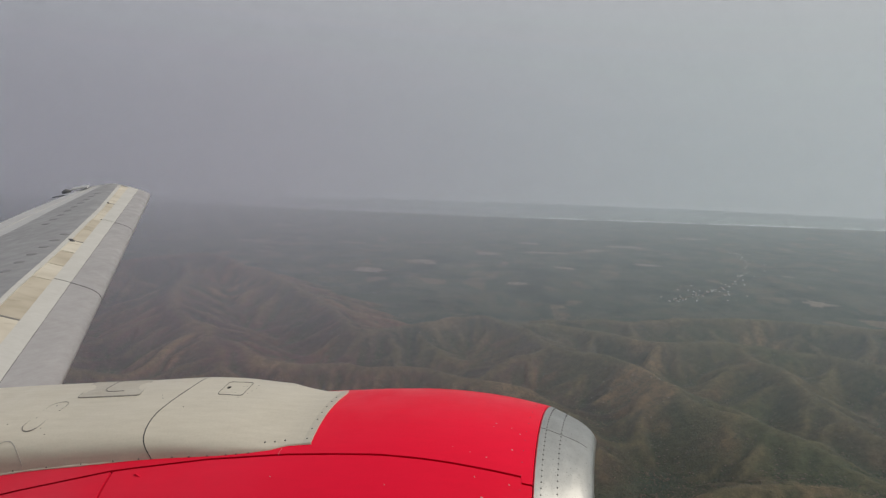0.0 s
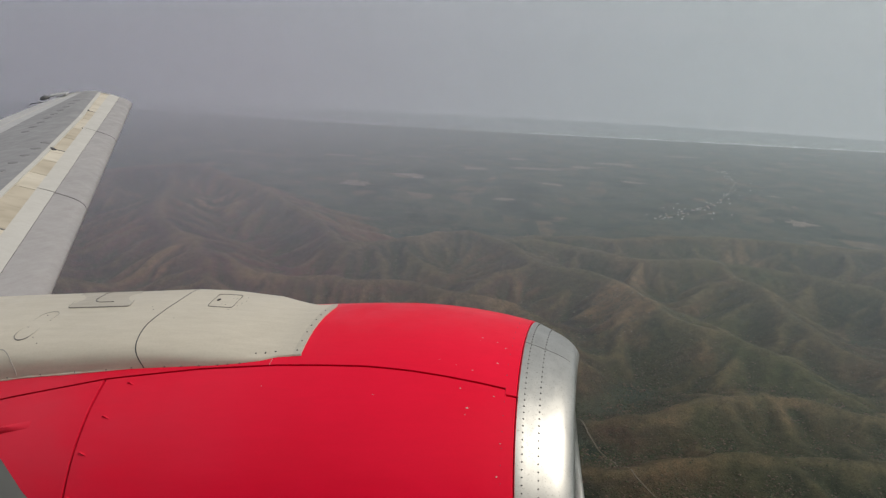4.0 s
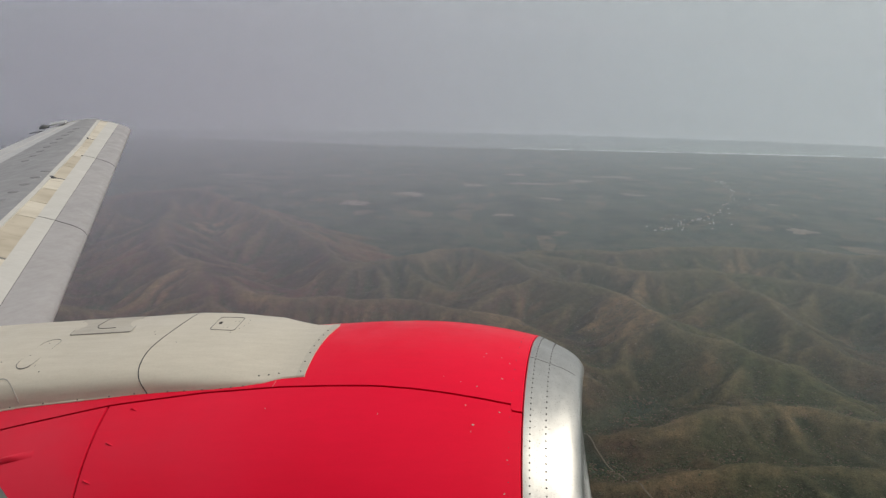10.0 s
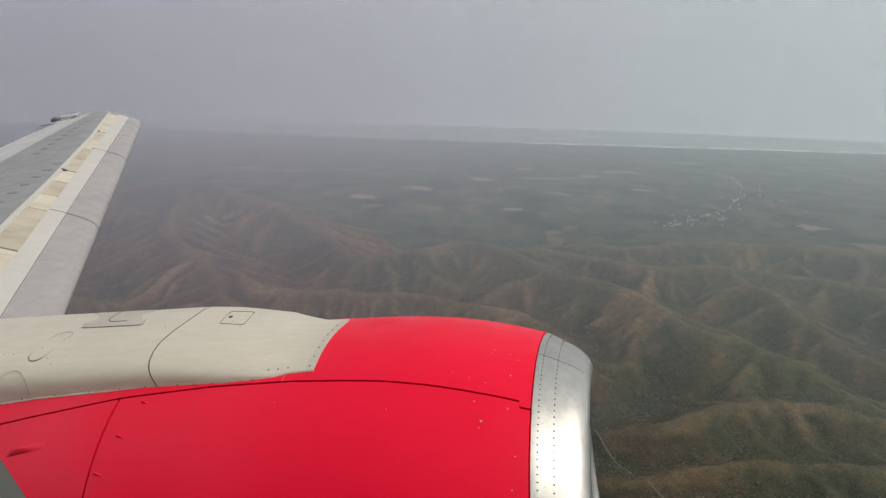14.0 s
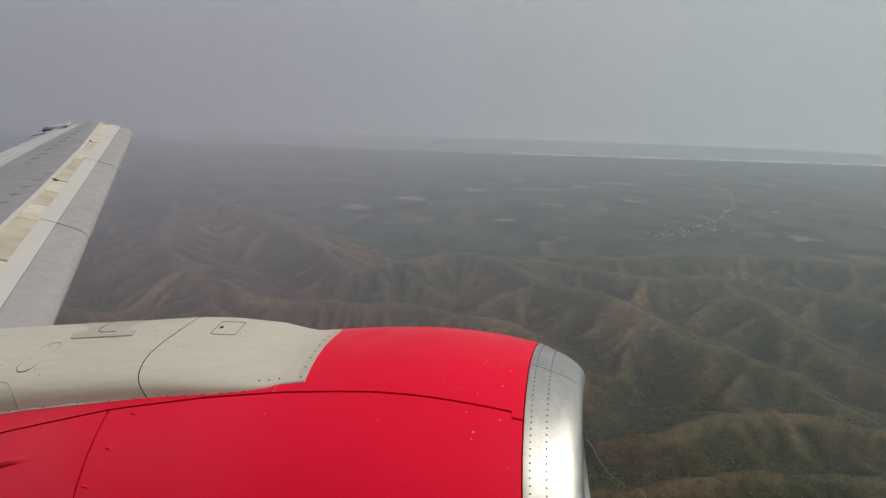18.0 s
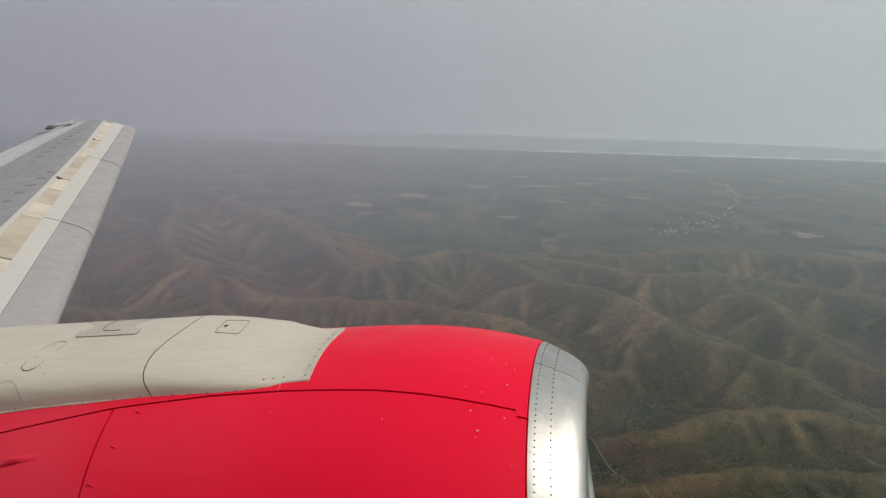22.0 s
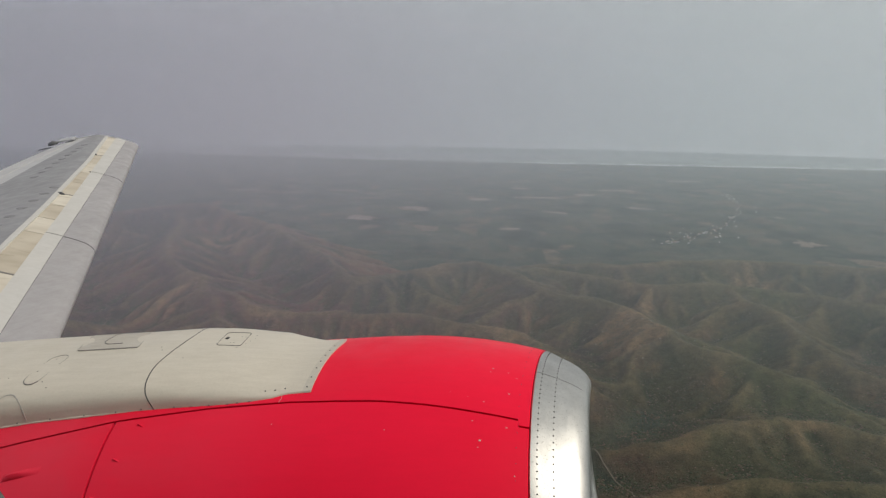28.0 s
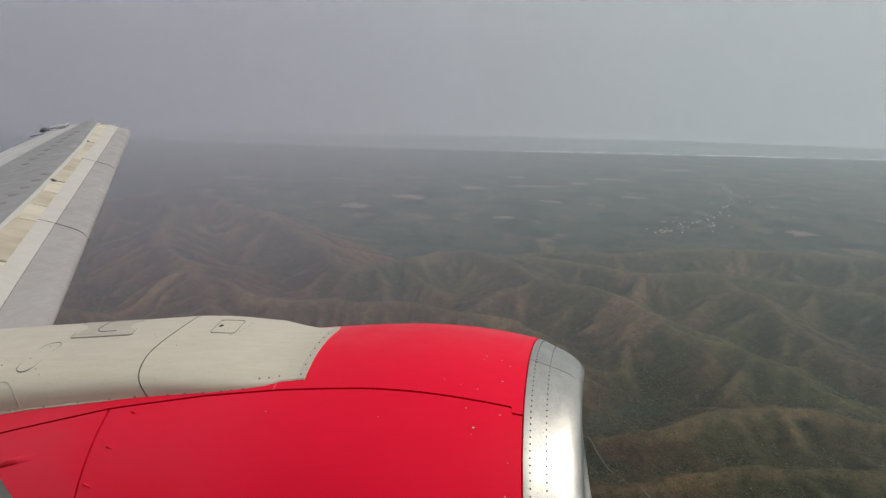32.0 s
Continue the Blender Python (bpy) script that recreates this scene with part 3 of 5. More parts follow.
def fairing(name, lo, hi, n, label):
    return part(name, slab(name, between(lo, hi, n), between(lo, hi, n, -0.012)), GREY_WHITE, pylon, label)


xs_core = frange(-4.9, -1.6, 30)
pylon = part("engine_pylon", slab("engine_pylon", [[on_pylon(x, u, -0.010) for u in US] for x in xs_core], [[on_pylon(x, u, -0.05) for u in US] for x in xs_core]), DARK, airliner, "off-white pylon fairing over the engine")
fairing("forward_fairing", lambda u: seam_x(u) + 0.003, lambda u: -1.47, 30, "off-white forward fairing with small access hatch")
fairing("aft_fairing", lambda u: -5.0, lambda u: seam_x(u) - 0.003, 30, "off-white aft fairing with access panels")
part("fairing_seam", slab("fairing_seam", between(lambda u: seam_x(u) - 0.0026, lambda u: seam_x(u) + 0.0026, 2, 0.0008), between(lambda u: seam_x(u) - 0.0026, lambda u: seam_x(u) + 0.0026, 2, -0.006)), RUBBER, pylon)
part("edge_strip", slab("edge_strip", [[on_pylon(x, u, 0.002) for u in US] for x in (-1.508, -1.49, -1.468)], [[on_pylon(x, u, -0.004) for u in US] for x in (-1.508, -1.49, -1.468)]), STRIP, pylon, "pale sealant strip along the fairing's front edge")


def pylon_u(x, y):
    half = PY_MID - curve_of(x, PY_IN) if y < PY_MID else curve_of(x, PY_OUT) - PY_MID
    c = (PY_MID - y) / half
    return math.acos(max(-1, min(1, math.copysign(abs(c) ** (PY_BOX / 2), c)))) / math.pi


dots("rivet", [(on_pylon(-1.493, pylon_u(-1.493, y), 0.003), (0, 0, 1)) for y in (2.745, 2.81, 2.88, 2.94, 3.00, 3.06, 3.12)], 0.0045, pylon)
dots("rivet", [(on_pylon(x, pylon_u(x, curve_of(x, PY_IN) + 0.03), 0.001), (0, -0.3, 1)) for x in (-1.60, -1.645, -1.69)], 0.0045, pylon)
dots("rivet", [(on_pylon(x, 0.004, 0.001), (0, -0.9, 0.4)) for x in (-1.76, -1.82, -1.87, -1.965, -2.06, -2.15, -2.33, -2.47, -2.65, -2.85, -3.05)], 0.0045, pylon)

# short joint in the crown panel between the fairing's foot and the hinge line
joint_s = -1.603 - AX_X
joint_a = math.degrees(math.asin((AX_Y - 2.70) / curve_of(joint_s, RADIUS)))
joint_rows = [[on_nacelle(joint_s + d - 0.004 * f, joint_a + (hinge(joint_s) - GAP - joint_a) * f, 0.0006) for f in frange(0, 1, 6)] for d in (-0.0009, 0.0009)]
part("crown_joint", slab("crown_joint", joint_rows, [[(x, y, z - 0.004) for x, y, z in row] for row in joint_rows]), CHIP, nacelle)


def drape(x, y, lift):
    p = on_pylon(x, pylon_u(x, y))
    return (p[0], p[1], p[2] + lift)


def outline(name, ring, width, mat, parent, lift=0.0028):
    """A narrow band along a closed ring of (x, y) on the fairing's top."""
    n = len(ring)
    cx, cy = sum(p[0] for p in ring) / n, sum(p[1] for p in ring) / n
    size = max(math.hypot(p[0] - cx, p[1] - cy) for p in ring)
    small = [(cx + (x - cx) * (1 - width / size), cy + (y - cy) * (1 - width / size)) for x, y in ring]
    verts = [drape(x, y, lift) for x, y in ring] + [drape(x, y, lift) for x, y in small] + [drape(x, y, -0.004) for x, y in ring] + [drape(x, y, -0.004) for x, y in small]
    faces = []
    for i in range(n):
        j = (i + 1) % n
        faces += [(i, j, n + j, n + i), (i, 2 * n + i, 2 * n + j, j), (n + i, n + j, 3 * n + j, 3 * n + i)]
    return part(name, mesh_of(name, verts, faces, False), mat, parent)


def round_rect(cx, cy, w, h, r, skew=0.0, n=6):
    ring = []
    for qx, qy, a0 in ((1, 1, 0), (-1, 1, 90), (-1, -1, 180), (1, -1, 270)):
        for i in range(n):
            a = radians(a0 + 90 * i / (n - 1))
            x, y = qx * (w / 2 - r) + r * math.cos(a), qy * (h / 2 - r) + r * math.sin(a)
            ring.append((cx + x + skew * y, cy + y))
    return ring


def plate(name, ring, mat, parent, lift=0.002, label=""):
    n = len(ring)
    cx, cy = sum(p[0] for p in ring) / n, sum(p[1] for p in ring) / n
    verts = [drape(x, y, -0.004) for x, y in ring]
    for f in (1.0, 0.83, 0.66, 0.5, 0.33, 0.16):
        verts += [drape(cx + f * (x - cx), cy + f * (y - cy), lift) for x, y in ring]
    verts.append(drape(cx, cy, lift))
    faces = [(k * n + i, k * n + (i + 1) % n, k * n + n + (i + 1) % n, k * n + n + i) for k in range(6) for i in range(n)]
    faces += [(6 * n + i, 6 * n + (i + 1) % n, 7 * n) for i in range(n)]
    return part(name, mesh_of(name, verts, faces, False), mat, parent, label)


hatch = round_rect(-2.09, 3.18, 0.145, 0.20, 0.02, -0.20)
outline("hatch_joint", hatch, 0.0042, SEAL_LINE, pylon)
plate("hatch_keyhole", round_rect(-2.13, 3.18, 0.017, 0.028, 0.008), DARK, pylon, 0.003)
dots("rivet", [(drape(x, y, 0), (0, 0, 1)) for x, y in ((-1.985, 3.11), (-1.98, 3.15), (-1.975, 3.19), (-1.99, 3.24), (-2.01, 3.06), (-2.06, 3.21), (-2.04, 3.21), (-2.08, 3.12), (-2.06, 3.12), (-2.24, 2.93), (-2.42, 3.02), (-2.45, 3.06))], 0.0028, pylon)
panel_big = round_rect(-2.87, 3.225, 0.40, 0.30, 0.02, -0.45)
plate("access_panel", panel_big, SCUFFED, pylon, 0.003, "scuffed grey-white access panel, slightly raised")
outline("access_panel_joint", panel_big, 0.004, FAINT, pylon, 0.0048)
vent = round_rect(-2.84, 3.27, 0.18, 0.24, 0.06, -0.25)


def open_joint(name, pts, width, mat, lift):
    """A narrow open groove line on the fairing's top."""
    verts, faces = [], []
    for i, (x, y) in enumerate(pts):
        (px, py), (qx, qy) = pts[max(0, i - 1)], pts[min(len(pts) - 1, i + 1)]
        l = math.hypot(qx - px, qy - py)
        nx, ny = -(qy - py) / l * width / 2, (qx - px) / l * width / 2
        verts += [drape(x + nx, y + ny, lift), drape(x - nx, y - ny, lift), drape(x + nx, y + ny, -0.004), drape(x - nx, y - ny, -0.004)]
        if i:
            k = 4 * i - 4
            faces += [(k, k + 4, k + 5, k + 1), (k, k + 2, k + 6, k + 4), (k + 1, k + 5, k + 7, k + 3)]
    return part(name, mesh_of(name, verts, faces, False), mat, pylon)


open_joint("vent_joint", vent[8:20], 0.005, SEAL_LINE, 0.0062)
open_joint("panel_lower_joint", panel_big[14:20], 0.003, FAINT, 0.0062)
oval = round_rect(-3.035, 2.885, 0.11, 0.29, 0.0549, -0.05)
outline("oval_panel_joint", oval, 0.003, FAINT, pylon)
open_joint("oval_lower_joint", oval[13:22], 0.0036, SEAL_LINE, 0.0036)
dots("rivet", [(drape(x, y, 0), (0, 0, 1)) for x, y in ((-2.955, 2.76), (-2.99, 2.76), (-3.06, 2.85), (-2.98, 2.92), (-3.05, 2.98), (-2.90, 2.72), (-3.20, 2.80), (-3.26, 2.80))], 0.0035, pylon)


def on_side(x, z, lift):
    """A point of the fairing's inboard flank at that height."""
    lo, hi = 0.0, 0.5
    for _ in range(24):
        u = (lo + hi) / 2
        lo, hi = (u, hi) if on_pylon(x, u)[2] < z else (lo, u)
    p = on_pylon(x, lo)
    return (p[0], p[1] - lift, p[2])


# round inspection cover on the flank, only its joint shows
cover = [[on_side(-3.10 + q * math.cos(a), -1.245 + q * math.sin(a), 0.0022) for q in (0.1085, 0.1105)] for a in frange(radians(-4), radians(150), 26)]
part("inspection_cover_joint", slab("inspection_cover_joint", cover, [[(x, y + 0.006, z) for x, y, z in row] for row in cover]), FAINT, pylon)
# hand-laid sealant bead along the foot of the fairing
bead_rnd = random.Random(4)
bead_rows = []
for x in frange(-4.8, -2.36, 90):
    p, thick = on_pylon(x, 0.0), 0.004 * bead_rnd.uniform(0.6, 1.35) * min(1.0, 0.15 + (-2.36 - x) * 3)
    bead_rows.append([(x, p[1] - thick * math.cos(q), p[2] + 0.002 + 1.4 * thick * math.sin(q)) for q in frange(radians(-70), radians(110), 7)])
part("sealant_bead", slab("sealant_bead", bead_rows, [[(x, y + 0.012, z) for x, y, z in row] for row in bead_rows]), GREY_WHITE, pylon, "lumpy pale sealant bead along the fairing's foot")

# ---------------------------------------------------------------- left wing
WING_H = [(0.0, 0.0), (0.006, 0.026), (0.02, 0.048), (0.05, 0.078), (0.09, 0.104), (0.15, 0.132), (0.21, 0.156), (0.33, 0.200), (0.42, 0.231), (0.52, 0.262), (0.62, 0.292), (0.72, 0.322), (0.85, 0.352),
          (1.1, 0.366), (1.6, 0.362), (2.4, 0.345), (3.4, 0.31), (5.2, 0.20)]


def wing_le(y):
    return Vector((-4.09 - 0.6233 * (y - 4.1), y, -1.275 + 0.13198 * (y - 4.1)))


def on_wing(y, c, lift=0.0):
    p = wing_le(y)
    return (p.x - c, y, p.z + curve_of(c, WING_H) + lift)


def c_box(y):
    return curve_of(y, [(2.0, 0.95), (5.4, 0.835), (6.9, 0.755), (9.9, 0.665), (12.7, 0.68)])


def c_slat(y):
    return curve_of(y, [(2.0, 0.36), (6.0, 0.325), (12.7, 0.24)])


def c_band(y):
    return curve_of(y, [(2.0, 0.55), (6.0, 0.52), (12.7, 0.465)])


def c_ail(y):
    return curve_of(y, [(2.0, 3.9), (8.84, 1.96), (10.5, 1.60), (12.0, 1.22), (12.7, 1.06)])


def c_te(y):
    return curve_of(y, [(2.0, 5.0), (10.35, 2.47), (11.5, 2.05), (12.3, 1.68), (12.55, 1.50), (12.7, 1.30)])


def strip(name, ys, lo, hi, n, mat, parent, label="", lift=0.0, thick=0.05):
    outer = [[on_wing(y, c, lift) for c in frange(lo(y), hi(y), n)] for y in ys]
    inner = [[on_wing(y, c, lift - thick) for c in frange(lo(y), hi(y), n)] for y in ys]
    return part(name, slab(name, outer, inner), mat, parent, label)


ROOT = 2.9
ys = frange(ROOT, 12.69, 40)
core_out = [[on_wing(y, c, -0.03) for c in frange(0.46, c_te(y) - 0.04, 24)] for y in ys]
core_in = [[(p.x - c, y, p.z + curve_of(c, WING_H) - 0.03 - 0.30 * math.sin(math.pi * min(1, (c - 0.40) / (c_te(y) - 0.40))) ** 0.7 * (0.45 + 0.55 * (12.7 - y) / 9)) for c in frange(0.46, c_te(y) - 0.04, 24)]
           for y in ys for p in (wing_le(y),)]
wing = part("left_wing", slab("left_wing", core_out, core_in), DARK, airliner, "grey swept wing with extended leading-edge slats")
joints = [(ROOT, 0), (3.6, 1), (4.2, 0), (4.75, 1), (5.93, 0), (6.48, 1), (7.08, 0), (7.62, 1), (8.35, 1), (9.05, 0), (9.85, 1), (10.55, 0), (11.4, 0), (12.69, 0)]
for (y0, stain), (y1, _) in zip(joints, joints[1:]):
    strip("leading_edge_panel", frange(y0, y1 - 0.012, 6), lambda y: c_band(y) - 0.05, lambda y: c_box(y) - 0.035, 10, STAINED if stain else PRIMER, wing,
          "oil-stained tan leading edge panel behind the slats" if stain else "cream leading edge panel behind the slats", -0.012)
strip("skin_edge", ys, lambda y: c_box(y) - 0.036, lambda y: c_box(y) + 0.028, 4, BAND, wing, "white painted edge of the wing skin", 0.001)
strip("wing_skin", ys, lambda y: c_box(y) + 0.029, lambda y: c_ail(y) - 0.006, 14, BOX, wing, "matt dark grey upper wing skin")
strip("aileron", ys, lambda y: c_ail(y) + 0.006, lambda y: c_te(y), 6, TRAIL, wing, "light grey trailing-edge panel", -0.004, 0.03)
strip("trailing_joint", ys, lambda y: c_ail(y) + 0.40 * (c_te(y) - c_ail(y)), lambda y: c_ail(y) + 0.43 * (c_te(y) - c_ail(y)), 3, BAND, wing, "", -0.0015, 0.01)

# slats: a drooped nose that wraps round to the underside, and a white upper band
for y0, y1 in ((ROOT, 5.956), (5.972, 9.118), (9.136, 12.60)):
    span = frange(y0, y1, 12)

    def nose(y, k):
        """k below 0 runs along the underside, above 0 over the top."""
        p = wing_le(y)
        if k >= 0:
            c = c_slat(y) * k ** 1.8
            return (p.x - c, y, p.z + curve_of(c, WING_H))
        c = 0.30 * (-k) ** 1.6
        return (p.x - c, y, p.z - 0.05 * math.sin(min(1.0, -k * 3) * math.pi / 2) - 0.02 * k)

    ks = frange(-1, 1, 27)
    outer = [[nose(y, k) for k in ks] for y in span]
    inner = [[(q[0] - 0.012, q[1], q[2] + (0.012 if k < 0 else -0.012)) for k, q in zip(ks, row)] for row in outer]
    slat = part("slat", slab("slat", outer, inner), SLAT, wing, "dull grey slat nose, drooped")
    strip("slat_upper_band", span, lambda y: c_slat(y) + 0.004, lambda y: c_band(y), 6, BAND, wing, "white painted slat trailing band", 0.003, 0.02)
    strip("slat_band_joint", span, lambda y: c_slat(y) - 0.002, lambda y: c_slat(y) + 0.006, 2, DARK, wing, "", -0.001, 0.01)
for y in (5.964, 9.127):
    part("slat_gap", slab("slat_gap", [[(*on_wing(y - 0.007, c)[:2], on_wing(y, c)[2] + 0.0015), (*on_wing(y + 0.007, c)[:2], on_wing(y, c)[2] + 0.0015)] for c in [0.0, 0.006, 0.02, 0.05, 0.09, 0.15, 0.21, 0.33, 0.42, 0.52]],
         [[(*on_wing(y - 0.007, c)[:2], on_wing(y, c)[2] - 0.02), (*on_wing(y + 0.007, c)[:2], on_wing(y, c)[2] - 0.02)] for c in [0.0, 0.006, 0.02, 0.05, 0.09, 0.15, 0.21, 0.33, 0.42, 0.52]]), DARK, wing)
# chordwise joints of the fixed leading edge, with a dark fitting where a slat track comes out
for y, lump in ((4.75, 0.0), (7.62, 0.75), (10.55, 0.3)):
    cs = frange(c_band(y), c_box(y) - 0.04, 6)
    part("leading_edge_joint", slab("leading_edge_joint", [[on_wing(y - 0.014, c, -0.009), on_wing(y + 0.014, c, -0.009)] for c in cs], [[on_wing(y - 0.014, c, -0.03), on_wing(y + 0.014, c, -0.03)] for c in cs]), SEAL_LINE, wing)
    if lump:
        c0 = c_box(y) - 0.05
        part("track_fitting", slab("track_fitting", [[on_wing(y - 0.02 + 0.05 * lump * math.sin(math.pi * f) * g, c0 + 0.14 * lump * (f - 0.5), 0.015 * math.sin(math.pi * f) * (1 - g * g)) for g in (-1, 0, 1)] for f in frange(0.02, 0.98, 7)],
             [[on_wing(y - 0.02 + 0.05 * lump * math.sin(math.pi * f) * g, c0 + 0.14 * lump * (f - 0.5), -0.02) for g in (-1, 0, 1)] for f in frange(0.02, 0.98, 7)]), RUBBER, wing)

# tip fairing, rounded in plan
tip_rows_o, tip_rows_i = [], []
for i in range(8):
    f = i / 7
    y = 12.60 + 0.16 * math.sin(f * math.pi / 2)
    lo, hi = 0.34 + 0.22 * (1 - math.cos(f * math.pi / 2)), c_te(12.6) - 0.75 * (1 - math.cos(f * math.pi / 2))
    tip_rows_o.append([on_wing(y, c, 0.006 - 0.10 * f * f) for c in frange(lo, hi, 10)])
    tip_rows_i.append([on_wing(y, c, -0.10 - 0.01 * (1 - f)) for c in frange(lo, hi, 10)])
part("tip_fairing", slab("tip_fairing", tip_rows_o, tip_rows_i), BAND, wing, "weathered pale wing-tip fairing")

# vortex generators: low ovals in two rows, their shadows put into shape and dark colour
def blade_row(n, a, b):
    for i in range(n):
        f = i / (n - 1)
        y, c = a[0] + (b[0] - a[0]) * f, a[1] + (b[1] - a[1]) * f
        rim = [(0.052 * math.sin(q), 0.085 * math.cos(q)) for q in frange(0.0, 2 * math.pi, 13)[:-1]]
        rows = [[on_wing(y + k * dy, c + k * dc, h) for dy, dc in rim] for k, h in ((1.0, -0.002), (0.92, 0.004), (0.45, 0.006))]
        verts = [p for row in rows for p in row]
        faces = [(r * 12 + k, r * 12 + (k + 1) % 12, r * 12 + 12 + (k + 1) % 12, r * 12 + 12 + k) for r in (0, 1) for k in range(12)]
        faces += [tuple(range(24, 36)), tuple(range(11, -1, -1))]
        part("vortex_generator_and_shadow", mesh_of("vortex_generator_and_shadow", verts, faces, False), BLADE_SHADOW, wing)


blade_row(9, (8.77, 1.41), (11.45, 1.0))
blade_row(6, (6.1, 1.17), (7.85, 0.84))

# tail position light at the outer trailing edge, with its thin horn plate
lamp_o = [[on_wing(12.42 + 0.07 * math.sin(math.pi * f) * math.cos(a), 1.82 + 0.26 * f, 0.015 + 0.055 * math.sin(math.pi * f) * math.sin(a)) for a in frange(0, math.pi, 9)] for f in frange(0.03, 0.97, 9)]
lamp_i = [[(x, y, z - 0.03) for x, y, z in row] for row in lamp_o]
part("position_light", slab("position_light", lamp_o, lamp_i), LIGHT_BODY, wing, "grey position light housing at the wing tip")
part("horn_plate", slab("horn_plate", [[on_wing(y, c, 0.05) for c in frange(1.40, 1.80, 4)] for y in (12.30, 12.45, 12.60)], [[on_wing(y, c, 0.02) for c in frange(1.40, 1.80, 4)] for y in (12.30, 12.45, 12.60)]), TRAIL, wing)
part("static_wick", slab("static_wick", [[on_wing(11.9 + 0.007 * g, c, 0.010) for g in (-1, 1)] for c in frange(1.86, 2.18, 4)], [[on_wing(11.9 + 0.007 * g, c, -0.004) for g in (-1, 1)] for c in frange(1.86, 2.18, 4)]), RUBBER, wing)

# ---------------------------------------------------------------- fuselage side with the cabin window
FUS_R, FUS_Y, FUS_Z = 1.98, -1.80, 0.02


def on_skin(x, a, lift=0.0):
    return (x, FUS_Y + (FUS_R + lift) * math.cos(a), FUS_Z + (FUS_R + lift) * math.sin(a))


def ring_point(cx, cz, w, h, r, f):
    """A point of a rounded rectangle, f from 0 to 1 round it."""
    pts = []
    for qx, qz, a0 in ((1, 1, 0), (-1, 1, 90), (-1, -1, 180), (1, -1, 270)):
        for i in range(8):
            a = radians(a0 + 90 * i / 7)
            pts.append((cx + qx * (w / 2 - r) + r * math.cos(a), cz + qz * (h / 2 - r) + r * math.sin(a)))
    return pts[int(f) % len(pts)]


def skin_y(z, lift=0.0):
    return FUS_Y + math.sqrt((FUS_R + lift) ** 2 - (z - FUS_Z) ** 2)


# wall panel: rings that grow from the window's edge to a rectangle, closed with the tube round it
WIN = (-0.0525, 0.02, 0.305, 0.40, 0.12)
win_o, win_i = [], []
for f in (0.0, 0.12, 0.3, 0.6, 1.0):
    row_o, row_i = [], []
    for k in range(33):
        x0, z0 = ring_point(-0.0525, 0.02, 0.42, 0.52, 0.15, k)
        x1, z1 = ring_point(-0.05, 0.02, 1.0, 0.9, 0.02, k)
        x, z = x0 + (x1 - x0) * f, z0 + (z1 - z0) * f
        row_o.append((x, skin_y(z), z))
        row_i.append((x, skin_y(z) - 0.03, z))
    win_o.append(row_o)
    win_i.append(row_i)
fuselage = part("fuselage", slab("fuselage", win_o, win_i), SKIN, airliner, "white fuselage side round a cabin window")
a_hi, a_lo = math.asin(0.45 / FUS_R), math.asin(-0.45 / FUS_R)
tube = []
for nm, x0, x1, b0, b1 in (("skin_panel", -8.0, 4.0, a_hi, math.pi * 1.02), ("skin_panel", -8.0, 4.0, -math.pi * 0.98, a_lo), ("skin_panel", -8.0, -0.55, a_lo, a_hi), ("skin_panel", 0.45, 4.0, a_lo, a_hi)):
    xs, aa = frange(x0, x1, 9), frange(b0, b1, 25)
    part(nm, slab(nm, [[on_skin(x, a) for a in aa] for x in xs], [[on_skin(x, a, -0.03) for a in aa] for x in xs]), SKIN, fuselage)
for x0, bulge in ((4.0, 1.2), (-8.0, -1.2)):
    dome = [[(x0 + bulge * math.sin(t), FUS_Y + (FUS_R - 0.015) * math.cos(t) * math.cos(q), FUS_Z + (FUS_R - 0.015) * math.cos(t) * math.sin(q)) for q in frange(0, math.tau, 41)] for t in frange(0, 1.5, 9)]
    part("end_dome", slab("end_dome", dome, [[(x - 0.02 * bulge, y, z) for x, y, z in row] for row in dome]), SKIN, fuselage)
trim_o, trim_i = [], []
for f in (0.0, 0.35, 0.7, 1.0):
    row_o, row_i = [], []
    for k in range(33):
        x0, z0 = ring_point(*WIN, k)
        x1, z1 = ring_point(-0.0525, 0.02, 0.40, 0.50, 0.15, k)
        x, z = x0 + (x1 - x0) * f, z0 + (z1 - z0) * f
        row_o.append((x, 0.158 - 0.045 * f - 0.02 * math.sin(math.pi * f), z))
        row_i.append((x, 0.146 - 0.045 * f - 0.02 * math.sin(math.pi * f) - 0.0, z))
    trim_o.append(row_o)
    trim_i.append(row_i)
part("window_surround", slab("window_surround", trim_o, trim_i), TRIM, fuselage, "cream plastic window surround")

# ---------------------------------------------------------------- the land
rng = np.random.default_rng(7)
LATTICE = rng.random((256, 256))


def value_noise(x, y):
    xi, yi = np.floor(x).astype(int), np.floor(y).astype(int)
    fx, fy = x - xi, y - yi
    fx, fy = fx * fx * (3 - 2 * fx), fy * fy * (3 - 2 * fy)
    g = lambda i, j: LATTICE[i % 256, j % 256]
    a = g(xi, yi) * (1 - fx) + g(xi + 1, yi) * fx
    b = g(xi, yi + 1) * (1 - fx) + g(xi + 1, yi + 1) * fx
    return a * (1 - fy) + b * fy


def fbm(x, y, octaves=5, gain=0.5):
    total, amp, norm = 0.0, 1.0, 0.0
    for k in range(octaves):
        c, s = math.cos(0.6 * k), math.sin(0.6 * k)
        total = total + amp * value_noise((c * x - s * y) * 2 ** k + 17.3 * k, (s * x + c * y) * 2 ** k + 5.1 * k)
        norm += amp
        amp *= gain
    return total / norm


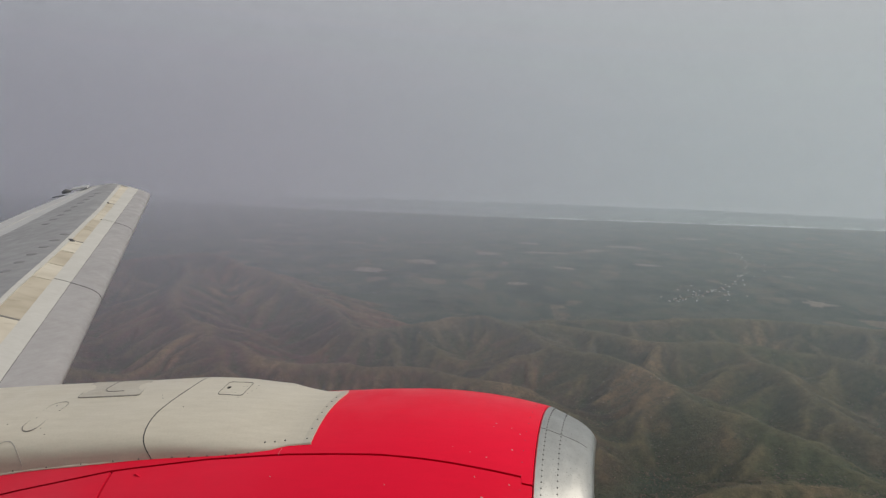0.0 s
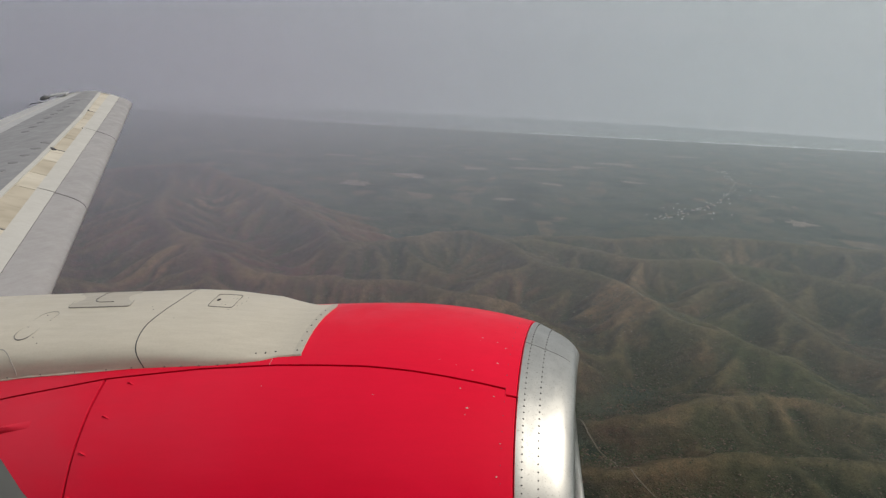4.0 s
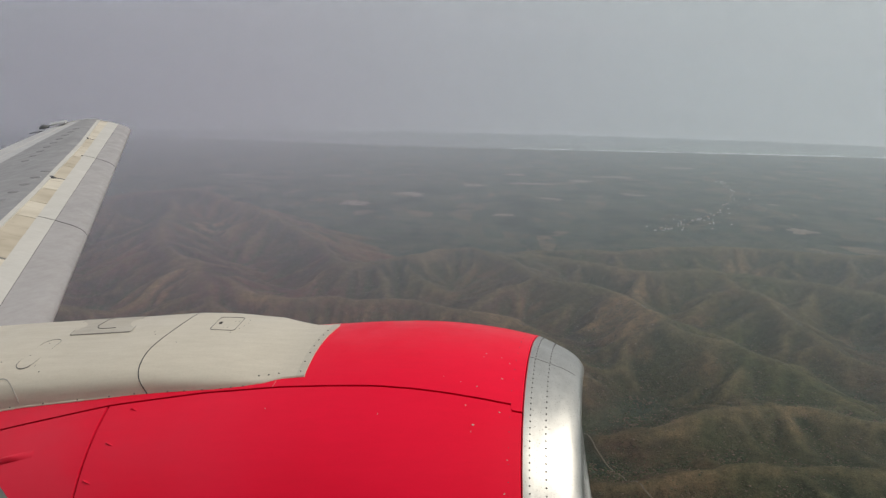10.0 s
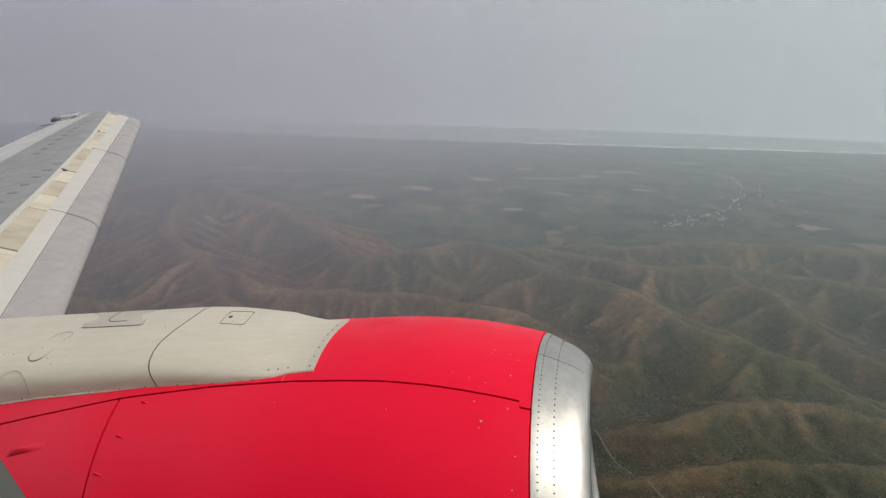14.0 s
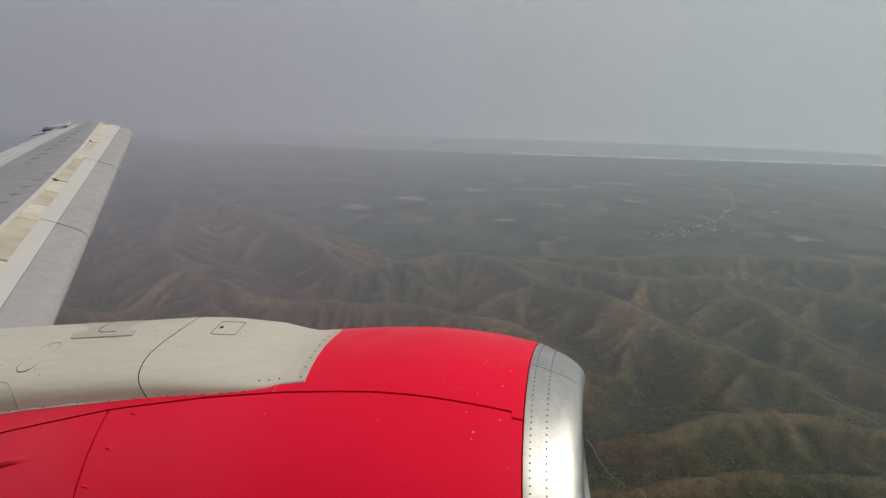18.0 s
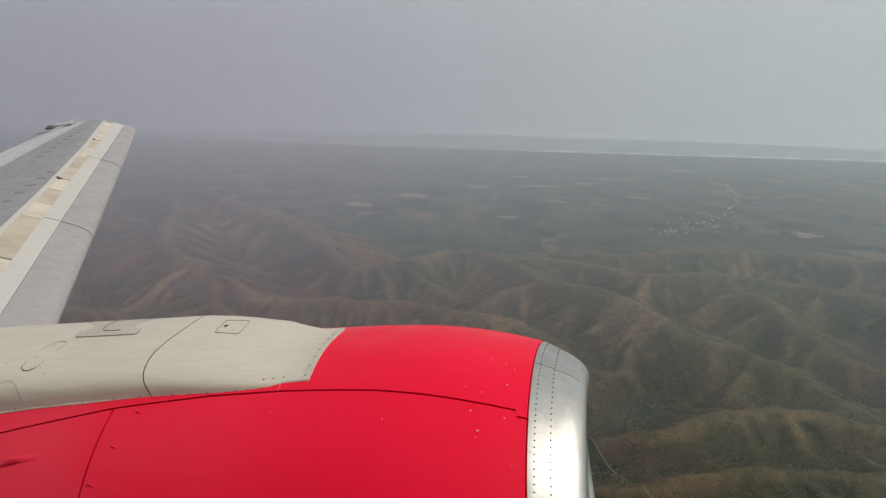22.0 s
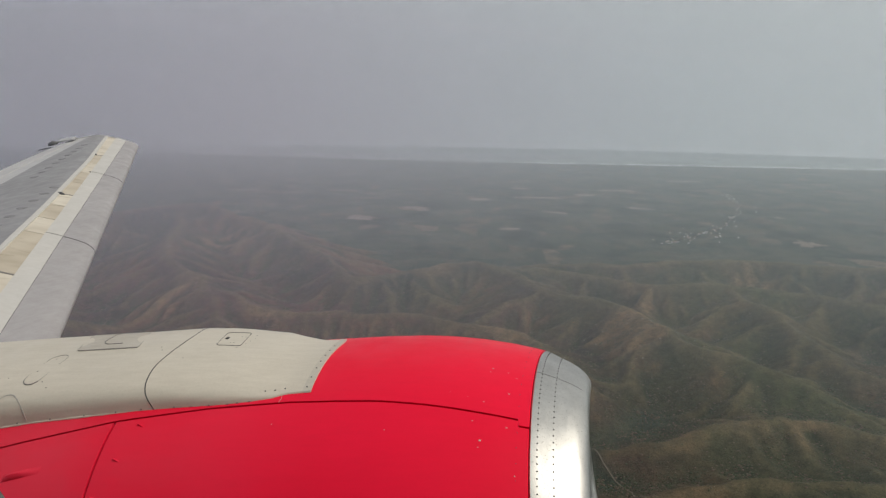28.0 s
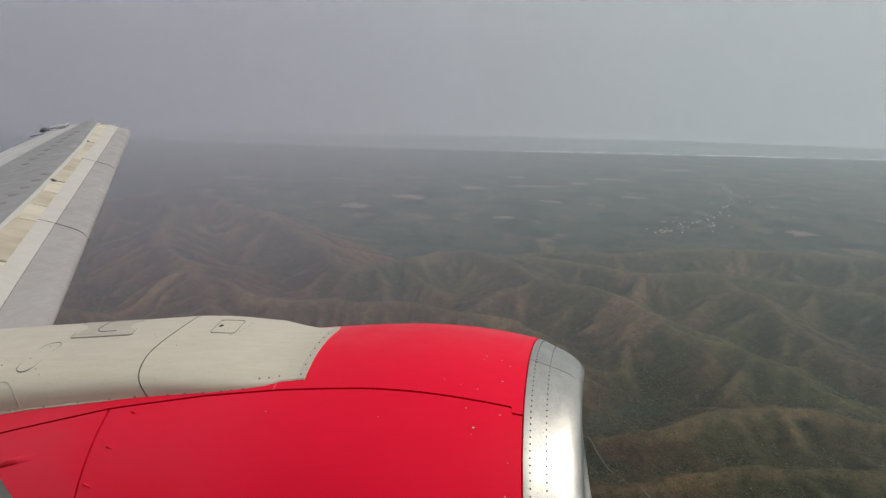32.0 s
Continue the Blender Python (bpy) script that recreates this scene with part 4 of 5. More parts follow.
def ridged(x, y, octaves=5, gain=0.5):
    total, amp, norm = 0.0, 1.0, 0.0
    for k in range(octaves):
        c, s = math.cos(0.9 * k), math.sin(0.9 * k)
        n = value_noise((c * x - s * y) * 2 ** k + 31.7 * k, (s * x + c * y) * 2 ** k + 9.4 * k)
        total = total + amp * (1 - np.abs(2 * n - 1)) ** 1.6
        norm += amp
        amp *= gain
    return total / norm


CELL, X0, Y0, NX, NY = 2.5, -800.0, 255.0, 704, 490
ex, ey = np.meshgrid(X0 + CELL * np.arange(NX), Y0 + CELL * np.arange(NY), indexing="ij")
# crests wander a little
warp_x = ex + 26 * (fbm(ex / 90, ey / 90, 4) - 0.5) * 2
warp_y = ey + 26 * (fbm(ex / 90 + 40, ey / 90 + 11, 4) - 0.5) * 2
eroded = 2.0 + 9.0 * fbm(ex / 85 + 6, ey / 85 + 2, 4) ** 2
rnd_land = random.Random(21)


def raise_line(pts, slope, blunt):
    """Lifts the land to a crest along pts (x, y, height), with flanks of that slope and a rounded top."""
    for (ax, ay, ah), (bx, by, bh) in zip(pts, pts[1:]):
        reach = max(ah, bh) / slope + 32
        i0, i1 = int((min(ax, bx) - reach - X0) / CELL), int((max(ax, bx) + reach - X0) / CELL) + 1
        j0, j1 = int((min(ay, by) - reach - Y0) / CELL), int((max(ay, by) + reach - Y0) / CELL) + 1
        i0, j0 = max(0, i0), max(0, j0)
        if i1 <= i0 or j1 <= j0 or i0 >= NX or j0 >= NY:
            continue
        wx, wy = warp_x[i0:i1, j0:j1], warp_y[i0:i1, j0:j1]
        dx, dy = bx - ax, by - ay
        t = np.clip(((wx - ax) * dx + (wy - ay) * dy) / (dx * dx + dy * dy + 1e-6), 0, 1)
        d = np.hypot(wx - ax - t * dx, wy - ay - t * dy)
        h = ah + (bh - ah) * t - slope * (np.sqrt(d * d + blunt * blunt) - blunt)
        eroded[i0:i1, j0:j1] = np.maximum(eroded[i0:i1, j0:j1], h)


def spur(x, y, h, heading, fall, length, bends):
    """Points of a side crest that leaves (x, y, h) and falls away."""
    pts, steps = [(x, y, h)], 7
    for i in range(steps):
        heading += rnd_land.gauss(0, bends)
        x, y = x + math.cos(heading) * length / steps, y + math.sin(heading) * length / steps
        f = (i + 1) / steps
        pts.append((x, y, max(1.0, h * (1 - f ** fall))))
    return pts


def side_crests(pts, gap, order):
    """Side crests to both sides of a crest, and smaller ones on those."""
    side, left = rnd_land.choice((-1, 1)), gap * rnd_land.uniform(0.2, 0.8)
    for (ax, ay, ah), (bx, by, bh) in zip(pts, pts[1:]):
        run = math.hypot(bx - ax, by - ay)
        while left < run:
            f = left / run
            x, y, h = ax + (bx - ax) * f, ay + (by - ay) * f, (ah + (bh - ah) * f) * rnd_land.uniform(0.90, 0.98)
            if h > (7 if order == 1 else 4):
                lean = rnd_land.uniform(48, 84) if order == 1 else rnd_land.uniform(40, 66)
                heading = math.atan2(by - ay, bx - ax) + side * radians(lean)
                line = spur(x, y, h, heading, rnd_land.uniform(1.05, 1.6), h * (rnd_land.uniform(2.3, 3.6) if order == 1 else rnd_land.uniform(1.5, 2.4)), 0.16)
                raise_line(line, 0.70 if order == 1 else 0.95, 2.6 if order == 1 else 1.2)
                if order == 1:
                    side_crests(line, 15, 2)
            side = -side
            left += gap * rnd_land.uniform(0.35, 0.75)
        left -= run


def ridge(*crest):
    """A main ridge along (x, y, height), smoothed, with its side crests."""
    pts = []
    crest = [(x, y, 1.25 * h) for x, y, h in crest]
    ring = [crest[0], *crest, crest[-1]]
    for p0, p1, p2, p3 in zip(ring, ring[1:], ring[2:], ring[3:]):
        for k in range(5):
            t = k / 5
            pts.append(tuple(0.5 * (2 * b + (c - a) * t + (2 * a - 5 * b + 4 * c - d) * t * t + (3 * b - a - 3 * c + d) * t ** 3) for a, b, c, d in zip(p0, p1, p2, p3)))
    pts.append(crest[-1])
    pts = [(x, y, h + rnd_land.uniform(-1.6, 1.6)) for x, y, h in pts]
    raise_line(pts, 0.58, 7.0)
    side_crests(pts, 44, 1)


# the big dark massif, and the crests that come down from it
ridge((-800, 880, 44), (-640, 950, 58), (-515, 1075, 66), (-425, 1165, 70), (-335, 1115, 62), (-225, 1020, 46), (-150, 900, 38), (-101, 820, 37), (-1, 878, 42), (64, 866, 43), (101, 765, 40), (184, 670, 42),
      (210, 580, 39), (256, 534, 33), (305, 488, 20))
ridge((-425, 1165, 64), (-385, 985, 54), (-335, 860, 44), (-262, 740, 36), (-205, 640, 26), (-150, 560, 14))
ridge((-640, 950, 52), (-560, 810, 46), (-480, 700, 40), (-400, 640, 36), (-330, 560, 24))
ridge((-300, 800, 36), (-190, 700, 34), (-80, 690, 34), (15, 645, 35), (85, 600, 30), (108, 545, 20))
# lower hills towards the plain
ridge((64, 866, 38), (150, 905, 32), (257, 825, 33), (322, 832, 36), (392, 806, 34), (470, 740, 33), (525, 645, 30), (562, 560, 22))
ridge((120, 1010, 20), (240, 985, 24), (340, 1000, 27), (455, 980, 30), (585, 940, 34), (705, 865, 38), (810, 765, 36))
ridge((322, 832, 32), (345, 730, 31), (352, 650, 27), (362, 580, 20))
ridge((585, 940, 32), (610, 830, 32), (640, 720, 30), (655, 620, 24))
ridge((525, 645, 28), (440, 590, 27), (405, 520, 25), (420, 450, 20))
# rounded knolls over the near valley
ridge((118, 455, 10), (165, 456, 21), (215, 466, 25), (265, 470, 24), (318, 450, 23), (380, 428, 16))
ridge((84, 398, 11), (145, 388, 18), (215, 384, 21), (285, 398, 20), (352, 380, 16))
ridge((120, 330, 14), (220, 322, 18), (330, 330, 16))


def shifted(z, i, j):
    return np.roll(np.roll(z, -i, 0), -j, 1)


def blurred(z, n):
    for _ in range(n):
        z = 0.2 * (z + shifted(z, 1, 0) + shifted(z, -1, 0) + shifted(z, 0, 1) + shifted(z, 0, -1))
    return z


eroded += 2.2 * (ridged(warp_x / 26 + 50, warp_y / 26 + 3, 3, 0.5) - 0.5)
eroded = blurred(eroded, 2)
e_hills = blurred(np.clip((eroded - 6) / 10, 0, 1), 40)
# the rains: water runs down the steepest way and cuts gullies where it gathers
cells = np.arange(eroded.size).reshape(eroded.shape)
gathered = np.ones(eroded.size)
for step in range(26):
    steep, lower = np.zeros_like(eroded), cells.copy()
    for i in (-1, 0, 1):
        for j in (-1, 0, 1):
            if i or j:
                s = (eroded - shifted(eroded, i, j)) / (CELL * math.hypot(i, j))
                if i:
                    s[-1 if i > 0 else 0] = 0
                if j:
                    s[:, -1 if j > 0 else 0] = 0
                more = s > steep
                steep = np.where(more, s, steep)
                lower = np.where(more, shifted(cells, i, j), lower)
    ends = lower.ravel() == cells.ravel()
    for _ in range(120 if step == 0 else 20):
        gathered = 1 + np.bincount(lower.ravel(), weights=np.where(ends, 0, gathered), minlength=eroded.size)
    flow = gathered.reshape(eroded.shape)
    eroded = eroded - np.minimum(0.11 * np.sqrt(flow) * steep, 0.35 * steep * CELL) * np.clip(1.6 * e_hills, 0, 1)
    bend = shifted(eroded, 1, 0) + shifted(eroded, -1, 0) + shifted(eroded, 0, 1) + shifted(eroded, 0, -1) - 4 * eroded
    bend[0] = bend[-1] = 0
    bend[:, 0] = bend[:, -1] = 0
    eroded += 0.05 * bend

standing = np.clip(0.5 + (eroded - blurred(eroded, 30)) / 4.0, 0, 1)
damp = np.clip(blurred(np.log(flow) / 6.5, 2), 0, 1)


def sample(z, x, y, outside):
    """Smooth reading of the rained-on grid; outside it, another value."""
    u, v = (x - X0) / CELL, (y - Y0) / CELL
    inside = (u > 1) & (v > 1) & (u < z.shape[0] - 3) & (v < z.shape[1] - 3)
    i, j = np.clip(u.astype(int), 0, z.shape[0] - 2), np.clip(v.astype(int), 0, z.shape[1] - 2)
    f, g = np.clip(u - i, 0, 1), np.clip(v - j, 0, 1)
    value = z[i, j] * (1 - f) * (1 - g) + z[i + 1, j] * f * (1 - g) + z[i, j + 1] * (1 - f) * g + z[i + 1, j + 1] * f * g
    edge = np.clip(np.minimum(np.minimum(u, z.shape[0] - u), np.minimum(v, z.shape[1] - v)) / 40 - 0.05, 0, 1)
    return np.where(inside, outside + (value - outside) * edge, outside)


def land_height(x, y):
    """Height, how far it stands out from its surroundings, and the share of hill country."""
    far = 3.0 + 36.0 * fbm(x / 140, y / 120, 5) ** 2.4 * np.clip((2100 - y) / 800, 0.08, 1)
    return sample(eroded, x, y, far), sample(standing, x, y, 0.5), np.clip(1.5 * sample(e_hills, x, y, 0.0), 0, 1)


def coast_y(x):
    """Distance of the shore along the view, at x across it."""
    return np.interp(x, [-9000, -2500, -600, 100, 900, 1700, 2400, 4000, 9000], [6300, 4150, 3600, 3470, 3400, 3330, 3250, 3050, 2500])


angles = np.concatenate([np.linspace(-44, 44, 520), np.linspace(44, 316, 90)[1:-1]])
radii = np.concatenate([[0.0, 60.0, 120.0], np.geomspace(170, 1700, 470), np.geomspace(1700, 4950, 130)[1:]])
rad, ang = np.meshgrid(radii, np.radians(angles), indexing="ij")
gx, gy = rad * np.sin(ang), rad * np.cos(ang)
gz, gul, hil = land_height(gx, gy)
shore = gy - coast_y(gx)
beach = 1 / (1 + np.exp(-shore / 14))
gz = gz * (1 - beach) + beach * -6.0 + 0.8 * (1 - beach)
nr, na = gx.shape
co = np.stack([gx, gy, gz], -1).reshape(-1, 3)
ii, jj = np.meshgrid(np.arange(nr - 1), np.arange(na), indexing="ij")
jn = (jj + 1) % na
quads = np.stack([ii * na + jj, ii * na + jn, (ii + 1) * na + jn, (ii + 1) * na + jj], -1).reshape(-1, 4)
me = bpy.data.meshes.new("ground")
me.vertices.add(len(co))
me.vertices.foreach_set("co", co.ravel())
me.loops.add(len(quads) * 4)
me.loops.foreach_set("vertex_index", quads.ravel())
me.polygons.add(len(quads))
me.polygons.foreach_set("loop_start", np.arange(len(quads)) * 4)
me.polygons.foreach_set("use_smooth", np.ones(len(quads), dtype=bool))
me.update(calc_edges=True)
scars = np.zeros_like(gx)
for sx, sy, sr in ((228, 800, 26), (-300, 760, 40), (-180, 690, 36), (60, 640, 30), (165, 462, 15), (255, 470, 18), (-330, 1030, 36), (-20, 880, 26), (420, 930, 34)):
    d = np.hypot((gx - sx) * 1.0, (gy - sy) * 0.55) / sr + 0.9 * (fbm(gx / 22, gy / 22, 4) - 0.5)
    scars = np.maximum(scars, np.clip(1.25 - d, 0, 1) * 0.45)
scars *= np.clip((gul - 0.25) * 4, 0, 1)
# the bare, boulder-strewn slope
bare = np.hypot((gx - 170) / 34, (gy - 628) / 56) + 1.3 * (fbm(gx / 18, gy / 18, 4) - 0.5)
scars = np.maximum(scars, np.clip(2.0 * (1.0 - bare), 0, 1) * 0.55)
att = me.attributes.new("relief", "FLOAT_COLOR", "POINT")
att.data.foreach_set("color", np.stack([gul, np.clip(1.4 * (1 - hil) - 0.2, 0, 1), scars, sample(damp, gx, gy, 0.25)], -1).astype(np.float32).ravel())
tagged(part("ground", me, GROUND), "hazy dry scrub hills falling to a flat coastal plain", "land", kind="structure")

sea_ring = frange(-180, 180, 97)
sea = slab("sea", [[(r * math.sin(radians(a)), r * math.cos(radians(a)), 0.0) for a in sea_ring] for r in (2000, 3400, 4980)], [[(r * math.sin(radians(a)), r * math.cos(radians(a)), -12.0) for a in sea_ring] for r in (2000, 3400, 4980)])
tagged(part("sea", sea, SEA), "pale hazy sea beyond the shore", "sea", kind="structure")


def ground_at(x, y):
    h = land_height(np.array([float(x)]), np.array([float(y)]))[0][0]
    b = 1 / (1 + math.exp(-(y - float(coast_y(x))) / 14))
    return h * (1 - b) + b * -6.0 + 0.8 * (1 - b)


def shore_band(name, mat, off0, off1, z, broken, label, category):
    xs = np.linspace(-1500, 3300, 420)
    verts, faces = [], []
    wob = fbm(xs / 90 + 2, xs * 0 + 4, 4) - 0.5
    gap = fbm(xs / 60 + 9, xs * 0 + 1, 3)
    for i, x in enumerate(xs):
        y = float(coast_y(x)) + wob[i] * 14
        w = (off1 - off0) * (max(0.12, min(1.0, (gap[i] - 0.34) * 5)) * max(0.03, min(1.0, (x + 100) / 700)) if broken else 1.0)
        verts += [(x, y + off0, z), (x, y + off0 + w, z), (x, y + off0, z - 1.2), (x, y + off0 + w, z - 1.2)]
        if i:
            a = 4 * (i - 1)
            faces += [(a, a + 4, a + 5, a + 1), (a, a + 2, a + 6, a + 4), (a + 1, a + 5, a + 7, a + 3)]
    return tagged(part(name, mesh_of(name, verts, faces), mat), label, category, kind="structure")


shore_band("beach", SAND, -46, 2, 1.6, False, "thin pale sandy beach along the shore", "beach")
shore_band("surf", SURF, 3, 80, 0.9, True, "broken white line of surf along the beach", "surf")


def field(x0, y0, x1, y1, seed):
    """A bare dry plot on the plain, with an uneven outline."""
    rnd = random.Random(seed)
    cx, cy, w, d = (x0 + x1) / 2, (y0 + y1) / 2, abs(x1 - x0) / 2 + 14, abs(y1 - y0) / 2 + 2
    ring = []
    for i in range(20):
        a = 2 * math.pi * i / 20
        k = rnd.uniform(0.5, 1.12)
        q = (abs(math.cos(a)) ** 4 + abs(math.sin(a)) ** 4) ** -0.25
        ring.append((cx + w * k * q * math.cos(a), cy + d * k * q * math.sin(a)))
    verts, n = [], len(ring)
    for f in (1.0, 0.66, 0.33):
        for x, y in ring:
            px, py = cx + (x - cx) * f, cy + (y - cy) * f
            verts.append((px, py, ground_at(px, py) + (0.9 if f < 1 else -0.6)))
    verts.append((cx, cy, ground_at(cx, cy) + 0.9))
    faces = [(r * n + i, r * n + (i + 1) % n, (r + 1) * n + (i + 1) % n, (r + 1) * n + i) for r in (0, 1) for i in range(n)] + [(2 * n + i, 2 * n + (i + 1) % n, 3 * n) for i in range(n)]
    tagged(part("field", mesh_of("field", verts, faces), FIELD), "bare tan dry-season field on the plain", "field", "fields on the plain", "structure")


for i, f in enumerate([(208, 2266, 256, 2213), (187, 2022, 333, 1977), (382, 2123, 436, 2051), (467, 2249, 595, 2187), (456, 1797, 515, 1748), (792, 2585, 914, 2520), (-213, 1602, -166, 1502), (-110, 1757, -42, 1643),
                       (64, 1968, 115, 1893), (660, 1341, 700, 1275), (116, 1453, 145, 1409), (-362, 2120, -259, 2101), (-130, 2180, -25, 2159), (746, 1661, 779, 1617), (-661, 2106, -552, 2072), (242, 1706, 283, 1667)]):
    field(*f, i)


def road(points, width, name, label, lift):
    verts, faces = [], []
    dense = []
    for (ax, ay), (bx, by) in zip(points, points[1:]):
        n = max(2, int(math.hypot(bx - ax, by - ay) / 4))
        dense += [(ax + (bx - ax) * i / n, ay + (by - ay) * i / n) for i in range(n)]
    dense.append(points[-1])
    for i, (x, y) in enumerate(dense):
        q, p = dense[min(i + 1, len(dense) - 1)], dense[max(i - 1, 0)]
        dx, dy = q[0] - p[0], q[1] - p[1]
        l = math.hypot(dx, dy)
        nx, ny = -dy / l * width / 2, dx / l * width / 2
        z = ground_at(x, y)
        verts += [(x + nx, y + ny, z + lift), (x - nx, y - ny, z + lift), (x + nx, y + ny, z - 2), (x - nx, y - ny, z - 2)]
        if i:
            a = 4 * (i - 1)
            faces += [(a, a + 4, a + 5, a + 1), (a, a + 2, a + 6, a + 4), (a + 1, a + 5, a + 7, a + 3)]
    tagged(part(name, mesh_of(name, verts, faces), DIRT), label, "road", kind="structure")


TOWN = [(850, 2150), (837, 2087), (771, 1858), (674, 1649), (604, 1518), (538, 1437), (479, 1365), (409, 1297)]
road(TOWN, 1.2, "road", "pale dirt road through the village on the plain", 0.8)


def house(w, d, h, roof_mat, label):
    """A whitewashed house with a pitched roof, door and two windows."""
    ob = new("house")
    def box(x0, y0, z0, x1, y1, z1):
        v = [(x, y, z) for z in (z0, z1) for y in (y0, y1) for x in (x0, x1)]
        return mesh_of("box", v, [(0, 2, 3, 1), (4, 5, 7, 6), (0, 1, 5, 4), (2, 6, 7, 3), (0, 4, 6, 2), (1, 3, 7, 5)], False)
    part("wall", box(-w / 2, -d / 2, -1.5, w / 2, d / 2, h), WALLS, ob)
    e = 0.25
    v = [(-w / 2 - e, -d / 2 - e, h), (w / 2 + e, -d / 2 - e, h), (w / 2 + e, d / 2 + e, h), (-w / 2 - e, d / 2 + e, h), (-w / 2 - e, 0, h + d * 0.28), (w / 2 + e, 0, h + d * 0.28)]
    part("roof", mesh_of("roof", v, [(0, 1, 5, 4), (2, 3, 4, 5), (0, 4, 3), (1, 2, 5), (0, 3, 2, 1)], False), roof_mat, ob)
    part("door", box(-0.25, -d / 2 - 0.05, 0, 0.25, -d / 2 + 0.02, h * 0.7), RUBBER, ob)
    for x in (-w * 0.3, w * 0.3):
        part("window", box(x - 0.25, -d / 2 - 0.05, h * 0.35, x + 0.25, -d / 2 + 0.02, h * 0.7), RUBBER, ob)
    return tagged(ob, label, "house", "village houses")


kinds = [house(1.9, 1.3, 0.9, TIN, "small whitewashed house with a tin roof"), house(2.3, 1.5, 0.95, TILE, "whitewashed house with a clay tile roof"), house(3.0, 1.7, 1.0, WALLS, "long white flat-toned building in the village")]
rnd = random.Random(5)
spots = []
for i in range(84):
    k = rnd.random() ** 0.8 * (len(TOWN) - 1)
    a, b = TOWN[int(k)], TOWN[min(int(k) + 1, len(TOWN) - 1)]
    f = k - int(k)
    spread = 7 if i % 3 else 26
    spots.append((a[0] + (b[0] - a[0]) * f + rnd.gauss(0, spread), a[1] + (b[1] - a[1]) * f + rnd.gauss(0, spread)))
spots += [(500 + rnd.gauss(0, 30), 1370 + rnd.gauss(0, 34)) for _ in range(14)] + [(409 + rnd.gauss(0, 16), 1290 + rnd.gauss(0, 12)) for _ in range(6)]
for i, (x, y) in enumerate(spots):
    m = pose(x, y, ground_at(x, y) + 0.4, 0, 0, rnd.uniform(-60, 60))
    if i < 3:
        kinds[i].matrix_world = m
    else:
        copy_thing(kinds[rnd.choice((0, 0, 1, 1, 2))], m)

road([(96, 500), (101, 478), (106, 460), (108, 441), (113, 424), (119, 408), (118, 396), (124, 380), (133, 366), (138, 350), (150, 336)], 1.1, "track", "pale dirt track winding along the valley floor", 0.25)

# boulders strewn over the bare slope
rock = bpy.data.meshes.new("boulder")
bm = bmesh.new()
bmesh.ops.create_icosphere(bm, subdivisions=1, radius=1.0)
for v in bm.verts:
    v.co *= 0.75 + 0.5 * noise.noise(v.co * 1.7)
    v.co.z *= 0.7
bm.to_mesh(rock)
bm.free()
rock.materials.append(ROCK)
rnd = random.Random(11)
for i in range(56):
    x, y = 170 + rnd.gauss(0, 22), 628 + rnd.gauss(0, 40)
    k = rnd.uniform(0.5, 1.0) ** 2 * 1.25
    ob = new("boulder", rock)
    ob.matrix_world = pose(x, y, ground_at(x, y) + 0.1, 0, 0, rnd.uniform(0, 360)) @ Matrix.Diagonal((k, k, k, 1))
    tagged(ob, "pale weathered boulder on a bare earth slope", "boulder", "boulders on the bare slope")

# scrub and low trees on the nearer slopes, thick in the gullies, thin on bare spurs
COUNT = 190000
r = 300 + 900 * rng.random(COUNT) ** 1.5
a = np.radians(-34 + 70 * rng.random(COUNT))
sx, sy = r * np.sin(a), r * np.cos(a)
sz, sg, _ = land_height(sx, sy)
wet = sample(damp, sx, sy, 0.25)
keep = rng.random(COUNT) < np.clip(0.95 - 1.1 * sg + 1.5 * (wet - 0.25) + 1.1 * (fbm(sx / 45, sy / 45, 3) - 0.5), 0.06, 1.0)
sx, sy, sz, wet = sx[keep], sy[keep], sz[keep], wet[keep]
n = len(sx)
size = (0.34 + 0.70 * rng.random(n) ** 2.4) * (1 + 0.6 * np.clip(3 * (wet - 0.3), 0, 1))
base = np.array([(1, 0, 0.35), (0.31, 0.95, 0.42), (-0.81, 0.59, 0.3), (-0.81, -0.59, 0.45), (0.31, -0.95, 0.3), (0, 0, 1.15), (0, 0, -0.5)])
tris = np.array([(0, 1, 5), (1, 2, 5), (2, 3, 5), (3, 4, 5), (4, 0, 5), (1, 0, 6), (2, 1, 6), (3, 2, 6), (4, 3, 6), (0, 4, 6)])
turn = rng.random(n) * 6.28
pts = base[None] * size[:, None, None] * (0.7 + 0.6 * rng.random((n, 7, 1)))
px = pts[..., 0] * np.cos(turn)[:, None] - pts[..., 1] * np.sin(turn)[:, None] + sx[:, None]
py = pts[..., 0] * np.sin(turn)[:, None] + pts[..., 1] * np.cos(turn)[:, None] + sy[:, None]
